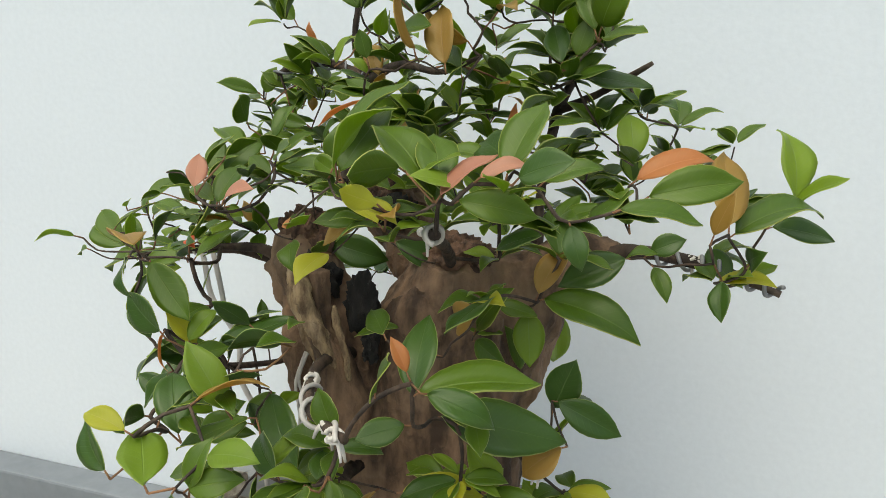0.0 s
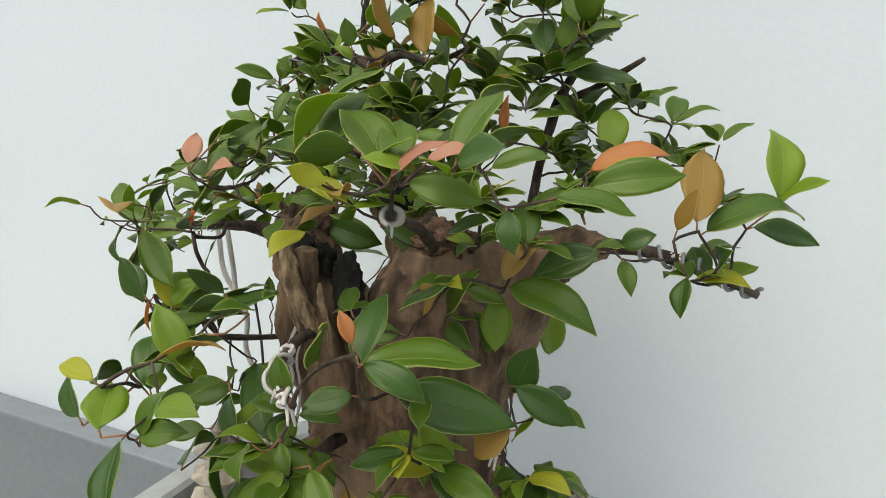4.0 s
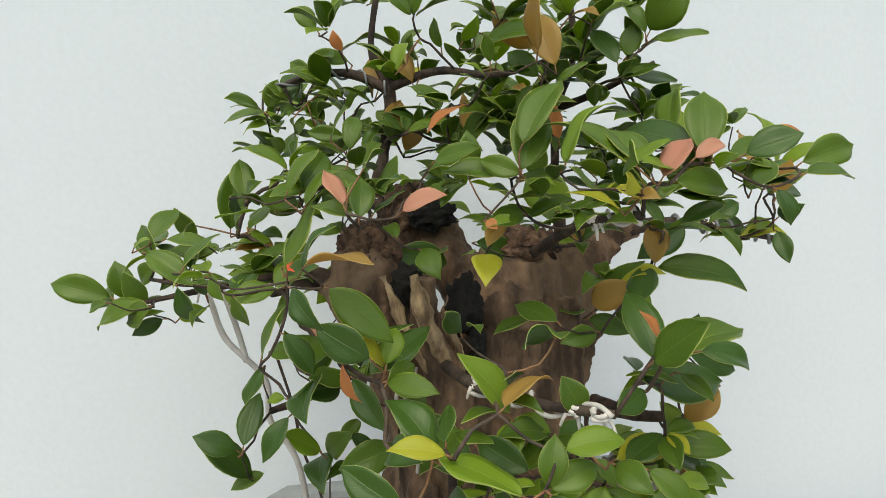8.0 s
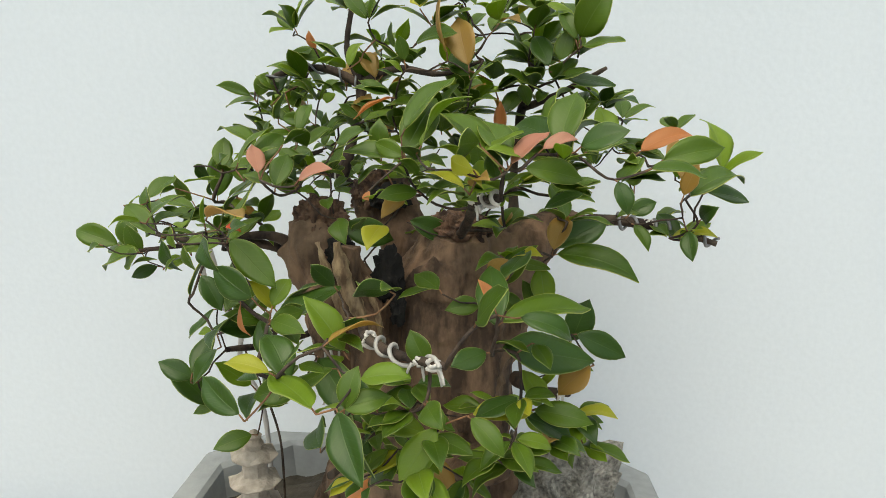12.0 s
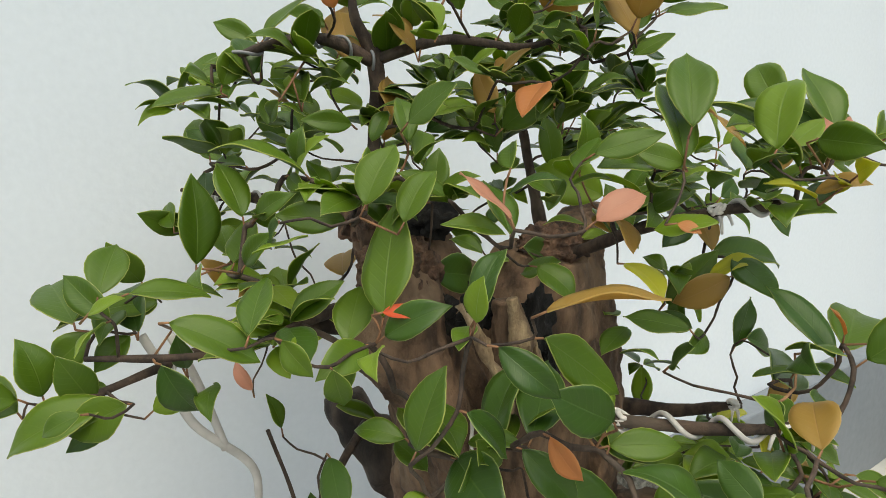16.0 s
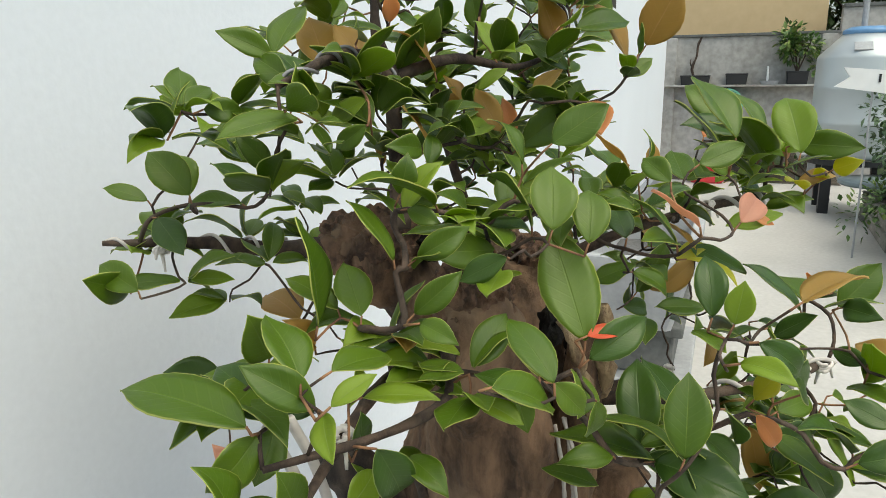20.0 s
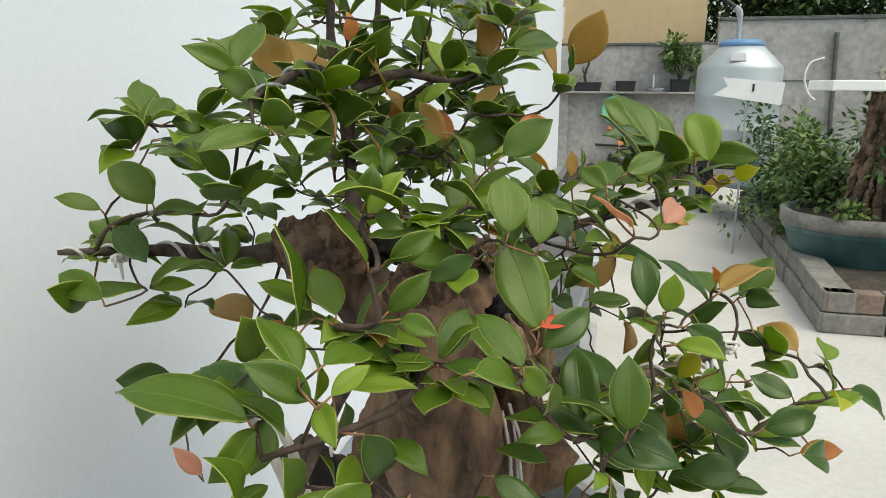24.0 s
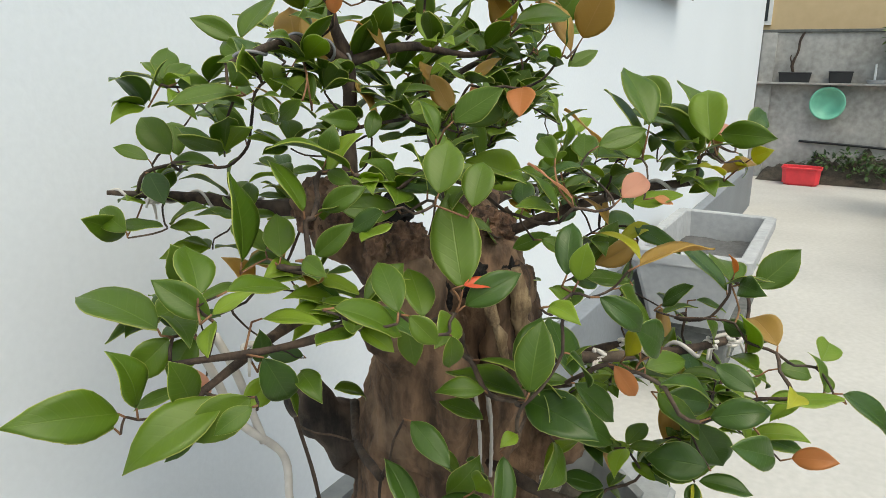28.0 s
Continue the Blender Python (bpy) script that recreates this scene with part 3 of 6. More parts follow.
# ---- the bonsai: branches ----
BOUGHS = [
    ([(-0.43, 0.744, 1.15, 0.008), (-0.50, 0.740, 1.164, 0.0052), (-0.57, 0.732, 1.158, 0.004), (-0.65, 0.720, 1.148, 0.0025)], M_TWIG),
    ([(-0.335, 0.85, 1.222, 0.011), (-0.372, 0.90, 1.222, 0.008), (-0.42, 0.95, 1.234, 0.006), (-0.478, 1.01, 1.242, 0.0022)], M_TWIG),
    ([(-0.07, 0.775, 1.195, 0.010), (-0.01, 0.755, 1.205, 0.0075), (0.05, 0.735, 1.20, 0.0055), (0.11, 0.715, 1.185, 0.004)], M_TWIG),
    ([(-0.315, 0.66, 1.085, 0.0075), (-0.318, 0.60, 1.098, 0.0062), (-0.303, 0.544, 1.102, 0.0054), (-0.265, 0.47, 1.112, 0.0046), (-0.215, 0.425, 1.118, 0.0035)], M_TWIG),
    ([(-0.215, 0.70, 1.18, 0.007), (-0.20, 0.62, 1.222, 0.0055), (-0.194, 0.545, 1.25, 0.0045), (-0.17, 0.49, 1.262, 0.004)], M_TWIG),
    ([(-0.375, 0.78, 1.25, 0.0094), (-0.36, 0.79, 1.31, 0.0061), (-0.352, 0.797, 1.372, 0.0079), (-0.372, 0.80, 1.42, 0.0043), (-0.36, 0.80, 1.50, 0.0036)], M_TWIG),
    ([(-0.14, 0.79, 1.175, 0.0083), (-0.142, 0.815, 1.26, 0.0056), (-0.133, 0.845, 1.345, 0.0064), (-0.11, 0.85, 1.41, 0.0045), (-0.12, 0.84, 1.50, 0.0037)], M_TWIG),
    ([(-0.352, 0.797, 1.372, 0.0068), (-0.40, 0.80, 1.392, 0.0054), (-0.45, 0.80, 1.388, 0.0041), (-0.50, 0.81, 1.37, 0.0020)], M_TWIG),
    ([(-0.352, 0.797, 1.375, 0.0059), (-0.30, 0.76, 1.392, 0.0046), (-0.24, 0.72, 1.385, 0.0033), (-0.19, 0.69, 1.40, 0.0020)], M_TWIG),
    ([(-0.133, 0.845, 1.345, 0.0054), (-0.08, 0.81, 1.37, 0.0041), (-0.03, 0.78, 1.40, 0.0027)], M_TWIG),
    ([(-0.40, 0.76, 1.04, 0.005), (-0.45, 0.72, 1.03, 0.004), (-0.50, 0.66, 1.04, 0.004)], M_TWIG),
    ([(-0.135, 0.68, 1.01, 0.010), (-0.11, 0.62, 1.02, 0.007), (-0.085, 0.565, 1.04, 0.004)], M_TWIG),
    ([(-0.425, 0.715, 1.165, 0.009), (-0.452, 0.708, 1.178, 0.0065), (-0.492, 0.69, 1.180, 0.0042), (-0.532, 0.68, 1.176, 0.0034), (-0.575, 0.70, 1.172, 0.003), (-0.63, 0.745, 1.170, 0.002)], M_TWIG),
    ([(-0.30, 0.66, 0.96, 0.009), (-0.32, 0.58, 0.95, 0.006), (-0.335, 0.50, 0.965, 0.004)], M_TWIG),
]
nodes = []          # [position, parent index, load]


def add_node(p, parent):
    nodes.append([Vector(p[:3]), parent, 0])
    return len(nodes) - 1


for pts, mt in BOUGHS:
    part("branch", tube(pts, 9, None, 0.008, 0.28, pts[0][0] * 30, lumps=55), mt, tree, "", True)
    for q in smooth_line(pts, 0.022)[1:]:
        add_node(q, -1)
BOUGH_NODES = len(nodes)

BASES = []


def L(base, tip, face, kind, wide, shape):
    """A large leaf with its stalk's root kept for the twigs."""
    leaf(tree, base, tip, face, kind, wide, shape)
    d = (Vector(base) - Vector(tip)).normalized()
    root = Vector(base) + d * 0.006 + Vector((0, 0.003, -0.004))
    BASES.append((Vector(base), root))


L((-0.434, 0.767, 1.440), (-0.457, 0.778, 1.463), (-0.22, -0.92, 0.32), "green", 1.21, 4)
L((-0.400, 0.801, 1.406), (-0.444, 0.779, 1.411), (0.43, -0.77, 0.47), "green", 0.93, 0)
L((-0.505, 0.800, 1.355), (-0.537, 0.760, 1.366), (0.66, -0.38, 0.65), "green", 0.93, 0)
L((-0.495, 0.803, 1.355), (-0.482, 0.808, 1.387), (0.16, -0.97, 0.20), "green", 1.48, 1)
L((-0.499, 0.796, 1.349), (-0.549, 0.825, 1.338), (-0.35, -0.33, 0.87), "green", 0.93, 0)
L((-0.405, 0.666, 1.312), (-0.396, 0.696, 1.344), (-0.07, -0.66, 0.75), "green", 0.86, 4)
L((-0.329, 0.766, 1.380), (-0.352, 0.801, 1.414), (0.04, -0.63, 0.77), "ochre", 0.86, 4)
L((-0.357, 0.763, 1.325), (-0.339, 0.797, 1.361), (0.23, -0.71, 0.66), "ochre", 0.99, 2)
L((-0.334, 0.816, 1.299), (-0.313, 0.853, 1.336), (0.22, -0.71, 0.67), "ochre", 1.00, 0)
L((-0.518, 0.718, 1.262), (-0.524, 0.747, 1.300), (0.12, -0.73, 0.67), "green", 1.15, 0)
L((-0.471, 0.708, 1.290), (-0.531, 0.742, 1.309), (0.18, -0.17, 0.97), "green", 1.02, 1)
L((-0.415, 0.539, 1.275), (-0.430, 0.570, 1.302), (0.35, -0.47, 0.81), "pink", 0.86, 2)
L((-0.402, 0.554, 1.260), (-0.397, 0.588, 1.291), (0.13, -0.62, 0.77), "green", 1.20, 3)
L((-0.459, 0.670, 1.259), (-0.501, 0.700, 1.264), (-0.52, -0.78, 0.36), "green", 0.92, 2)
L((-0.454, 0.645, 1.276), (-0.429, 0.686, 1.307), (0.43, -0.65, 0.62), "green", 1.14, 1)
L((-0.264, 0.524, 1.300), (-0.237, 0.572, 1.354), (0.03, -0.72, 0.70), "green", 0.99, 0)
L((-0.206, 0.620, 1.390), (-0.220, 0.654, 1.444), (-0.36, -0.79, 0.50), "ochre", 1.10, 3)
L((-0.232, 0.760, 1.402), (-0.239, 0.719, 1.444), (0.37, -0.74, -0.56), "lime", 1.00, 3)
L((-0.206, 0.676, 1.382), (-0.230, 0.714, 1.409), (-0.60, -0.64, 0.48), "green", 1.00, 0)
L((-0.112, 0.696, 1.396), (-0.128, 0.738, 1.434), (-0.23, -0.65, 0.72), "dark", 0.93, 0)
L((-0.099, 0.703, 1.403), (-0.089, 0.705, 1.439), (-0.28, -0.93, 0.23), "green", 1.24, 2)
L((-0.083, 0.693, 1.426), (-0.103, 0.718, 1.461), (0.06, -0.75, 0.66), "green", 1.02, 1)
L((-0.077, 0.693, 1.429), (-0.048, 0.668, 1.482), (-0.43, -0.90, -0.10), "green", 1.24, 4)
L((-0.075, 0.690, 1.419), (-0.035, 0.646, 1.423), (-0.41, -0.30, 0.86), "green", 0.86, 2)
L((-0.096, 0.712, 1.384), (-0.027, 0.724, 1.377), (0.16, -0.56, 0.81), "dark", 0.86, 2)
L((-0.030, 0.778, 1.350), (-0.028, 0.744, 1.375), (-0.63, -0.54, -0.56), "dark", 1.17, 2)
L((-0.118, 0.490, 1.312), (-0.099, 0.532, 1.362), (-0.28, -0.63, 0.72), "green", 1.14, 3)
L((-0.084, 0.805, 1.314), (-0.124, 0.865, 1.313), (-0.73, -0.48, 0.48), "dark", 0.86, 2)
L((-0.119, 0.506, 1.317), (-0.156, 0.571, 1.328), (-0.51, -0.39, 0.76), "dark", 0.93, 0)
L((-0.166, 0.485, 1.297), (-0.191, 0.544, 1.333), (0.10, -0.44, 0.89), "green", 1.00, 3)
L((-0.162, 0.472, 1.296), (-0.127, 0.496, 1.324), (-0.31, -0.43, 0.85), "pink", 1.00, 3)
L((-0.134, 0.475, 1.310), (-0.102, 0.487, 1.318), (0.04, -0.61, 0.79), "pink", 0.86, 4)
L((-0.149, 0.475, 1.292), (-0.094, 0.492, 1.281), (0.32, -0.83, 0.46), "green", 1.00, 3)
L((-0.092, 0.496, 1.307), (-0.052, 0.510, 1.317), (0.03, -0.62, 0.79), "green", 1.02, 1)
L((-0.030, 0.552, 1.306), (0.025, 0.569, 1.322), (-0.05, -0.52, 0.85), "orange", 1.02, 1)
L((-0.020, 0.502, 1.301), (0.042, 0.521, 1.313), (0.16, -0.84, 0.51), "green", 1.00, 3)
L((-0.037, 0.472, 1.295), (0.016, 0.482, 1.287), (0.20, -0.38, 0.90), "green", 1.00, 3)
L((-0.033, 0.554, 1.271), (-0.042, 0.532, 1.306), (-0.43, -0.76, -0.48), "green", 1.09, 3)
L((0.072, 0.663, 1.224), (0.081, 0.633, 1.242), (-0.91, -0.40, -0.14), "dark", 1.24, 4)
L((-0.014, 0.650, 1.229), (0.016, 0.654, 1.243), (-0.06, -0.89, 0.45), "dark", 1.48, 1)
L((-0.213, 0.444, 1.292), (-0.188, 0.454, 1.275), (0.58, -0.52, 0.63), "yellow", 0.86, 4)
L((-0.254, 0.555, 1.258), (-0.293, 0.531, 1.254), (0.38, -0.70, 0.61), "green", 0.93, 0)
L((-0.265, 0.524, 1.297), (-0.297, 0.544, 1.308), (-0.44, -0.84, 0.30), "green", 1.03, 0)
L((-0.674, 0.743, 1.153), (-0.739, 0.758, 1.168), (-0.12, -0.88, 0.46), "green", 0.90, 4)
L((-0.659, 0.745, 1.150), (-0.669, 0.757, 1.191), (0.28, -0.87, 0.41), "green", 1.24, 4)
L((-0.624, 0.702, 1.152), (-0.686, 0.728, 1.120), (-0.51, -0.41, 0.75), "green", 1.02, 1)
L((-0.620, 0.740, 1.125), (-0.652, 0.730, 1.111), (0.18, -0.93, 0.32), "dark", 1.05, 0)
L((-0.450, 0.596, 1.141), (-0.455, 0.541, 1.126), (0.28, -0.27, 0.92), "green", 1.48, 1)
L((-0.388, 0.494, 1.145), (-0.410, 0.483, 1.176), (0.73, -0.53, 0.43), "yellow", 0.93, 0)
L((-0.387, 0.483, 1.151), (-0.376, 0.510, 1.172), (0.17, -0.61, 0.78), "lime", 1.03, 4)
L((-0.387, 0.478, 1.137), (-0.362, 0.505, 1.141), (0.54, -0.57, 0.62), "green", 1.12, 3)
L((-0.416, 0.555, 1.113), (-0.452, 0.523, 1.128), (0.58, -0.35, 0.74), "green", 0.86, 2)
L((-0.427, 0.566, 1.101), (-0.465, 0.528, 1.111), (0.68, -0.60, 0.42), "dark", 1.06, 1)
L((-0.502, 0.629, 1.101), (-0.516, 0.586, 1.080), (-0.46, -0.22, 0.86), "dark", 0.86, 2)
L((-0.524, 0.611, 1.027), (-0.509, 0.650, 1.066), (-0.06, -0.65, 0.76), "dark", 0.93, 0)
L((-0.474, 0.562, 1.076), (-0.499, 0.553, 1.037), (-0.37, -0.77, 0.52), "dark", 1.00, 3)
L((-0.449, 0.597, 1.021), (-0.481, 0.571, 1.057), (0.77, -0.44, 0.46), "lime", 0.86, 2)
L((-0.536, 0.639, 1.009), (-0.578, 0.638, 1.029), (0.22, -0.84, 0.49), "dark", 1.18, 0)
L((-0.357, 0.367, 1.129), (-0.396, 0.372, 1.133), (0.01, -0.51, 0.86), "yellow", 1.02, 1)
L((-0.303, 0.409, 1.135), (-0.340, 0.416, 1.181), (0.47, -0.66, 0.59), "lime", 1.00, 3)
L((-0.228, 0.534, 1.161), (-0.257, 0.577, 1.167), (-0.38, -0.35, 0.86), "green", 0.86, 2)
L((-0.185, 0.548, 1.143), (-0.222, 0.542, 1.136), (0.08, -0.87, 0.48), "green", 1.26, 1)
L((-0.150, 0.550, 1.187), (-0.175, 0.589, 1.158), (-0.80, -0.60, -0.01), "ochre", 1.24, 1)
L((-0.171, 0.447, 1.151), (-0.177, 0.502, 1.195), (-0.21, -0.58, 0.79), "dark", 0.93, 0)
L((-0.174, 0.441, 1.171), (-0.189, 0.447, 1.194), (0.47, -0.66, 0.59), "orange", 1.00, 3)
L((-0.165, 0.443, 1.156), (-0.082, 0.474, 1.162), (0.03, -0.24, 0.97), "green", 1.00, 3)
L((-0.163, 0.495, 1.113), (-0.065, 0.528, 1.092), (0.34, -0.61, 0.72), "dark", 0.86, 2)
L((-0.151, 0.418, 1.168), (-0.105, 0.427, 1.145), (0.43, -0.62, 0.66), "dark", 0.86, 4)
L((-0.069, 0.530, 1.085), (-0.100, 0.532, 1.051), (-0.41, -0.80, 0.43), "ochre", 1.24, 4)
L((-0.126, 0.512, 1.042), (-0.067, 0.502, 1.034), (-0.06, -0.78, 0.63), "green", 1.02, 1)
L((-0.134, 0.513, 1.035), (-0.083, 0.519, 1.005), (0.42, -0.61, 0.67), "dark", 1.00, 3)
L((-0.189, 0.481, 1.049), (-0.128, 0.508, 1.041), (0.29, -0.43, 0.85), "yellow", 1.00, 3)
L((-0.291, 0.348, 1.109), (-0.283, 0.364, 1.139), (-0.15, -0.81, 0.57), "green", 1.29, 1)
L((-0.291, 0.347, 1.109), (-0.255, 0.357, 1.117), (0.08, -0.77, 0.64), "green", 1.25, 1)
L((-0.179, 0.453, 1.123), (-0.211, 0.431, 1.116), (0.27, -0.64, 0.72), "dark", 1.10, 2)
L((-0.233, 0.446, 1.111), (-0.250, 0.453, 1.142), (-0.08, -0.96, 0.26), "green", 1.44, 3)
L((-0.101, 0.601, 1.188), (-0.015, 0.578, 1.165), (0.07, -0.52, 0.85), "green", 1.02, 1)
L((-0.106, 0.597, 1.194), (-0.088, 0.635, 1.229), (-0.16, -0.57, 0.81), "ochre", 1.10, 3)
L((0.047, 0.628, 1.214), (0.048, 0.604, 1.184), (-0.51, -0.64, 0.58), "dark", 1.15, 3)
L((-0.290, 0.551, 1.222), (-0.299, 0.509, 1.204), (0.04, -0.38, 0.92), "yellow", 1.34, 1)
L((-0.273, 0.681, 1.208), (-0.221, 0.710, 1.179), (0.54, -0.80, 0.26), "dark", 1.02, 1)
L((-0.344, 0.589, 1.221), (-0.330, 0.563, 1.198), (-0.27, -0.67, 0.69), "green", 1.24, 4)
L((-0.229, 0.387, 1.098), (-0.213, 0.358, 1.089), (-0.51, -0.46, 0.73), "green", 1.24, 4)
L((-0.359, 0.855, 1.384), (-0.331, 0.888, 1.430), (-0.63, -0.32, 0.71), "ochre", 1.32, 3)
L((-0.435, 0.856, 1.394), (-0.384, 0.858, 1.434), (-0.56, -0.09, 0.82), "green", 0.93, 0)
L((-0.442, 0.852, 1.392), (-0.471, 0.881, 1.410), (-0.60, -0.74, 0.30), "green", 1.00, 3)
L((-0.456, 0.816, 1.365), (-0.448, 0.865, 1.391), (-0.84, -0.08, 0.53), "green", 1.05, 1)
L((-0.456, 0.922, 1.350), (-0.464, 0.946, 1.363), (-0.84, -0.41, 0.35), "lime", 1.24, 4)
L((-0.487, 0.884, 1.354), (-0.463, 0.867, 1.351), (-0.57, -0.81, 0.12), "green", 1.24, 4)
L((-0.392, 0.886, 1.346), (-0.391, 0.972, 1.319), (-0.65, 0.21, 0.73), "green", 0.86, 2)
L((-0.406, 0.886, 1.299), (-0.424, 0.910, 1.334), (-0.71, -0.68, 0.19), "green", 0.86, 4)
L((-0.439, 0.772, 1.340), (-0.424, 0.805, 1.364), (-0.73, -0.09, 0.68), "green", 1.44, 3)
L((-0.474, 0.916, 1.287), (-0.474, 0.954, 1.320), (-0.71, -0.41, 0.56), "green", 1.37, 1)
L((-0.437, 0.949, 1.280), (-0.417, 0.979, 1.311), (-0.47, -0.39, 0.79), "green", 1.08, 4)
L((-0.450, 0.885, 1.278), (-0.469, 0.928, 1.274), (-0.46, -0.13, 0.88), "green", 1.02, 1)
L((-0.432, 1.001, 1.272), (-0.448, 1.035, 1.284), (-0.54, -0.47, 0.70), "green", 0.93, 0)
L((-0.466, 0.959, 1.265), (-0.479, 0.923, 1.240), (-0.57, -0.27, 0.78), "dark", 1.10, 2)
L((-0.512, 0.704, 1.263), (-0.494, 0.675, 1.282), (-0.86, -0.45, 0.26), "green", 0.90, 4)
L((-0.466, 0.628, 1.277), (-0.435, 0.637, 1.315), (-0.63, -0.35, 0.69), "green", 1.44, 3)
L((-0.409, 0.745, 1.322), (-0.450, 0.756, 1.327), (-0.26, -0.95, 0.18), "green", 1.02, 1)
L((-0.462, 0.739, 1.295), (-0.458, 0.734, 1.324), (-0.83, -0.54, 0.13), "green", 1.24, 4)
L((-0.271, 0.724, 1.326), (-0.274, 0.748, 1.366), (-0.90, -0.36, 0.25), "ochre", 1.00, 2)
L((-0.320, 0.783, 1.405), (-0.328, 0.762, 1.434), (-0.88, -0.31, -0.35), "green", 1.48, 1)
L((-0.229, 0.601, 1.402), (-0.236, 0.574, 1.453), (-0.98, -0.16, -0.12), "ochre", 1.35, 0)
L((-0.204, 0.690, 1.414), (-0.252, 0.696, 1.449), (-0.56, -0.62, -0.55), "ochre", 1.11, 1)
L((-0.266, 0.657, 1.416), (-0.219, 0.618, 1.423), (-0.52, -0.53, 0.67), "green", 1.00, 3)
L((-0.292, 0.636, 1.354), (-0.332, 0.621, 1.329), (-0.45, -0.12, 0.89), "orange", 1.21, 3)
L((-0.280, 0.702, 1.314), (-0.247, 0.661, 1.349), (-0.81, -0.51, 0.28), "green", 1.16, 1)
L((-0.264, 0.520, 1.323), (-0.218, 0.561, 1.374), (-0.42, -0.42, 0.81), "green", 1.00, 3)
L((-0.244, 0.468, 1.310), (-0.199, 0.482, 1.354), (-0.67, 0.09, 0.74), "lime", 1.04, 4)
L((-0.192, 0.467, 1.314), (-0.209, 0.415, 1.313), (-0.93, 0.31, 0.20), "green", 1.03, 0)
L((-0.196, 0.436, 1.292), (-0.215, 0.416, 1.303), (-0.77, 0.63, -0.09), "yellow", 1.35, 1)
L((-0.341, 0.555, 1.297), (-0.304, 0.568, 1.316), (-0.43, 0.01, 0.90), "green", 1.06, 2)
L((-0.335, 0.545, 1.308), (-0.304, 0.512, 1.322), (-0.71, -0.49, 0.51), "green", 0.86, 2)
L((-0.367, 0.513, 1.271), (-0.332, 0.503, 1.284), (-0.41, -0.53, 0.74), "pink", 1.25, 1)
L((-0.449, 0.607, 1.266), (-0.417, 0.614, 1.297), (-0.58, -0.30, 0.76), "green", 1.32, 1)
L((-0.633, 0.751, 1.196), (-0.635, 0.835, 1.205), (-0.20, -0.10, 0.98), "green", 0.93, 0)
L((-0.615, 0.719, 1.204), (-0.635, 0.751, 1.231), (-0.62, -0.66, 0.43), "green", 1.05, 3)
L((-0.589, 0.765, 1.175), (-0.574, 0.818, 1.196), (-0.56, -0.13, 0.82), "dark", 0.98, 4)
L((-0.581, 0.772, 1.211), (-0.603, 0.768, 1.246), (-0.41, -0.88, -0.25), "green", 1.35, 0)
L((-0.596, 0.760, 1.175), (-0.624, 0.756, 1.154), (-0.37, -0.62, 0.69), "green", 1.44, 3)
L((-0.631, 0.700, 1.215), (-0.611, 0.684, 1.227), (-0.58, -0.20, 0.79), "lime", 0.93, 0)
L((-0.602, 0.716, 1.220), (-0.550, 0.706, 1.210), (0.09, -0.37, 0.93), "green", 0.93, 0)
L((-0.600, 0.626, 1.224), (-0.556, 0.604, 1.195), (0.06, -0.71, 0.70), "green", 1.00, 3)
L((-0.562, 0.603, 1.214), (-0.534, 0.638, 1.237), (-0.41, -0.19, 0.89), "green", 0.93, 0)
L((-0.540, 0.608, 1.204), (-0.528, 0.592, 1.182), (-0.72, -0.67, 0.18), "green", 1.32, 3)
L((-0.525, 0.701, 1.230), (-0.511, 0.674, 1.257), (-0.91, -0.37, 0.20), "green", 1.03, 1)
L((-0.519, 0.742, 1.222), (-0.491, 0.770, 1.250), (-0.47, -0.29, 0.84), "green", 1.05, 2)
L((-0.498, 0.793, 1.186), (-0.529, 0.798, 1.216), (-0.11, -0.99, 0.13), "ochre", 0.86, 4)
L((-0.591, 0.696, 1.172), (-0.567, 0.696, 1.131), (-0.48, -0.85, -0.20), "dark", 1.06, 4)
L((-0.470, 0.603, 1.205), (-0.437, 0.636, 1.274), (-0.77, -0.26, 0.59), "green", 0.94, 2)
L((-0.471, 0.600, 1.193), (-0.439, 0.568, 1.216), (-0.74, -0.44, 0.52), "dark", 1.09, 1)
L((-0.471, 0.602, 1.209), (-0.450, 0.583, 1.205), (-0.27, -0.47, 0.84), "red", 1.02, 1)
L((-0.406, 0.568, 1.099), (-0.353, 0.581, 1.151), (-0.66, 0.07, 0.75), "dark", 0.86, 4)
L((-0.399, 0.534, 1.122), (-0.339, 0.579, 1.149), (-0.10, -0.37, 0.92), "dark", 0.86, 2)
L((-0.362, 0.572, 1.067), (-0.305, 0.518, 1.017), (-0.24, -0.74, 0.63), "dark", 0.93, 0)
L((-0.528, 0.511, 1.225), (-0.546, 0.484, 1.223), (-0.47, 0.27, 0.84), "lime", 0.86, 4)
L((-0.459, 0.499, 1.214), (-0.434, 0.474, 1.185), (-0.58, -0.77, 0.25), "dark", 0.86, 4)
L((-0.451, 0.527, 1.224), (-0.421, 0.535, 1.257), (-0.67, -0.13, 0.73), "dark", 0.90, 4)
L((-0.445, 0.476, 1.238), (-0.396, 0.434, 1.245), (0.01, 0.17, 0.99), "ochre", 1.00, 3)
L((-0.266, 0.426, 1.185), (-0.294, 0.401, 1.186), (-0.58, 0.66, 0.48), "dark", 1.13, 4)
L((-0.294, 0.334, 1.112), (-0.268, 0.293, 1.073), (-0.32, -0.71, 0.62), "dark", 1.00, 3)
L((-0.314, 0.333, 1.115), (-0.362, 0.389, 1.120), (0.10, 0.01, 1.00), "lime", 0.86, 2)
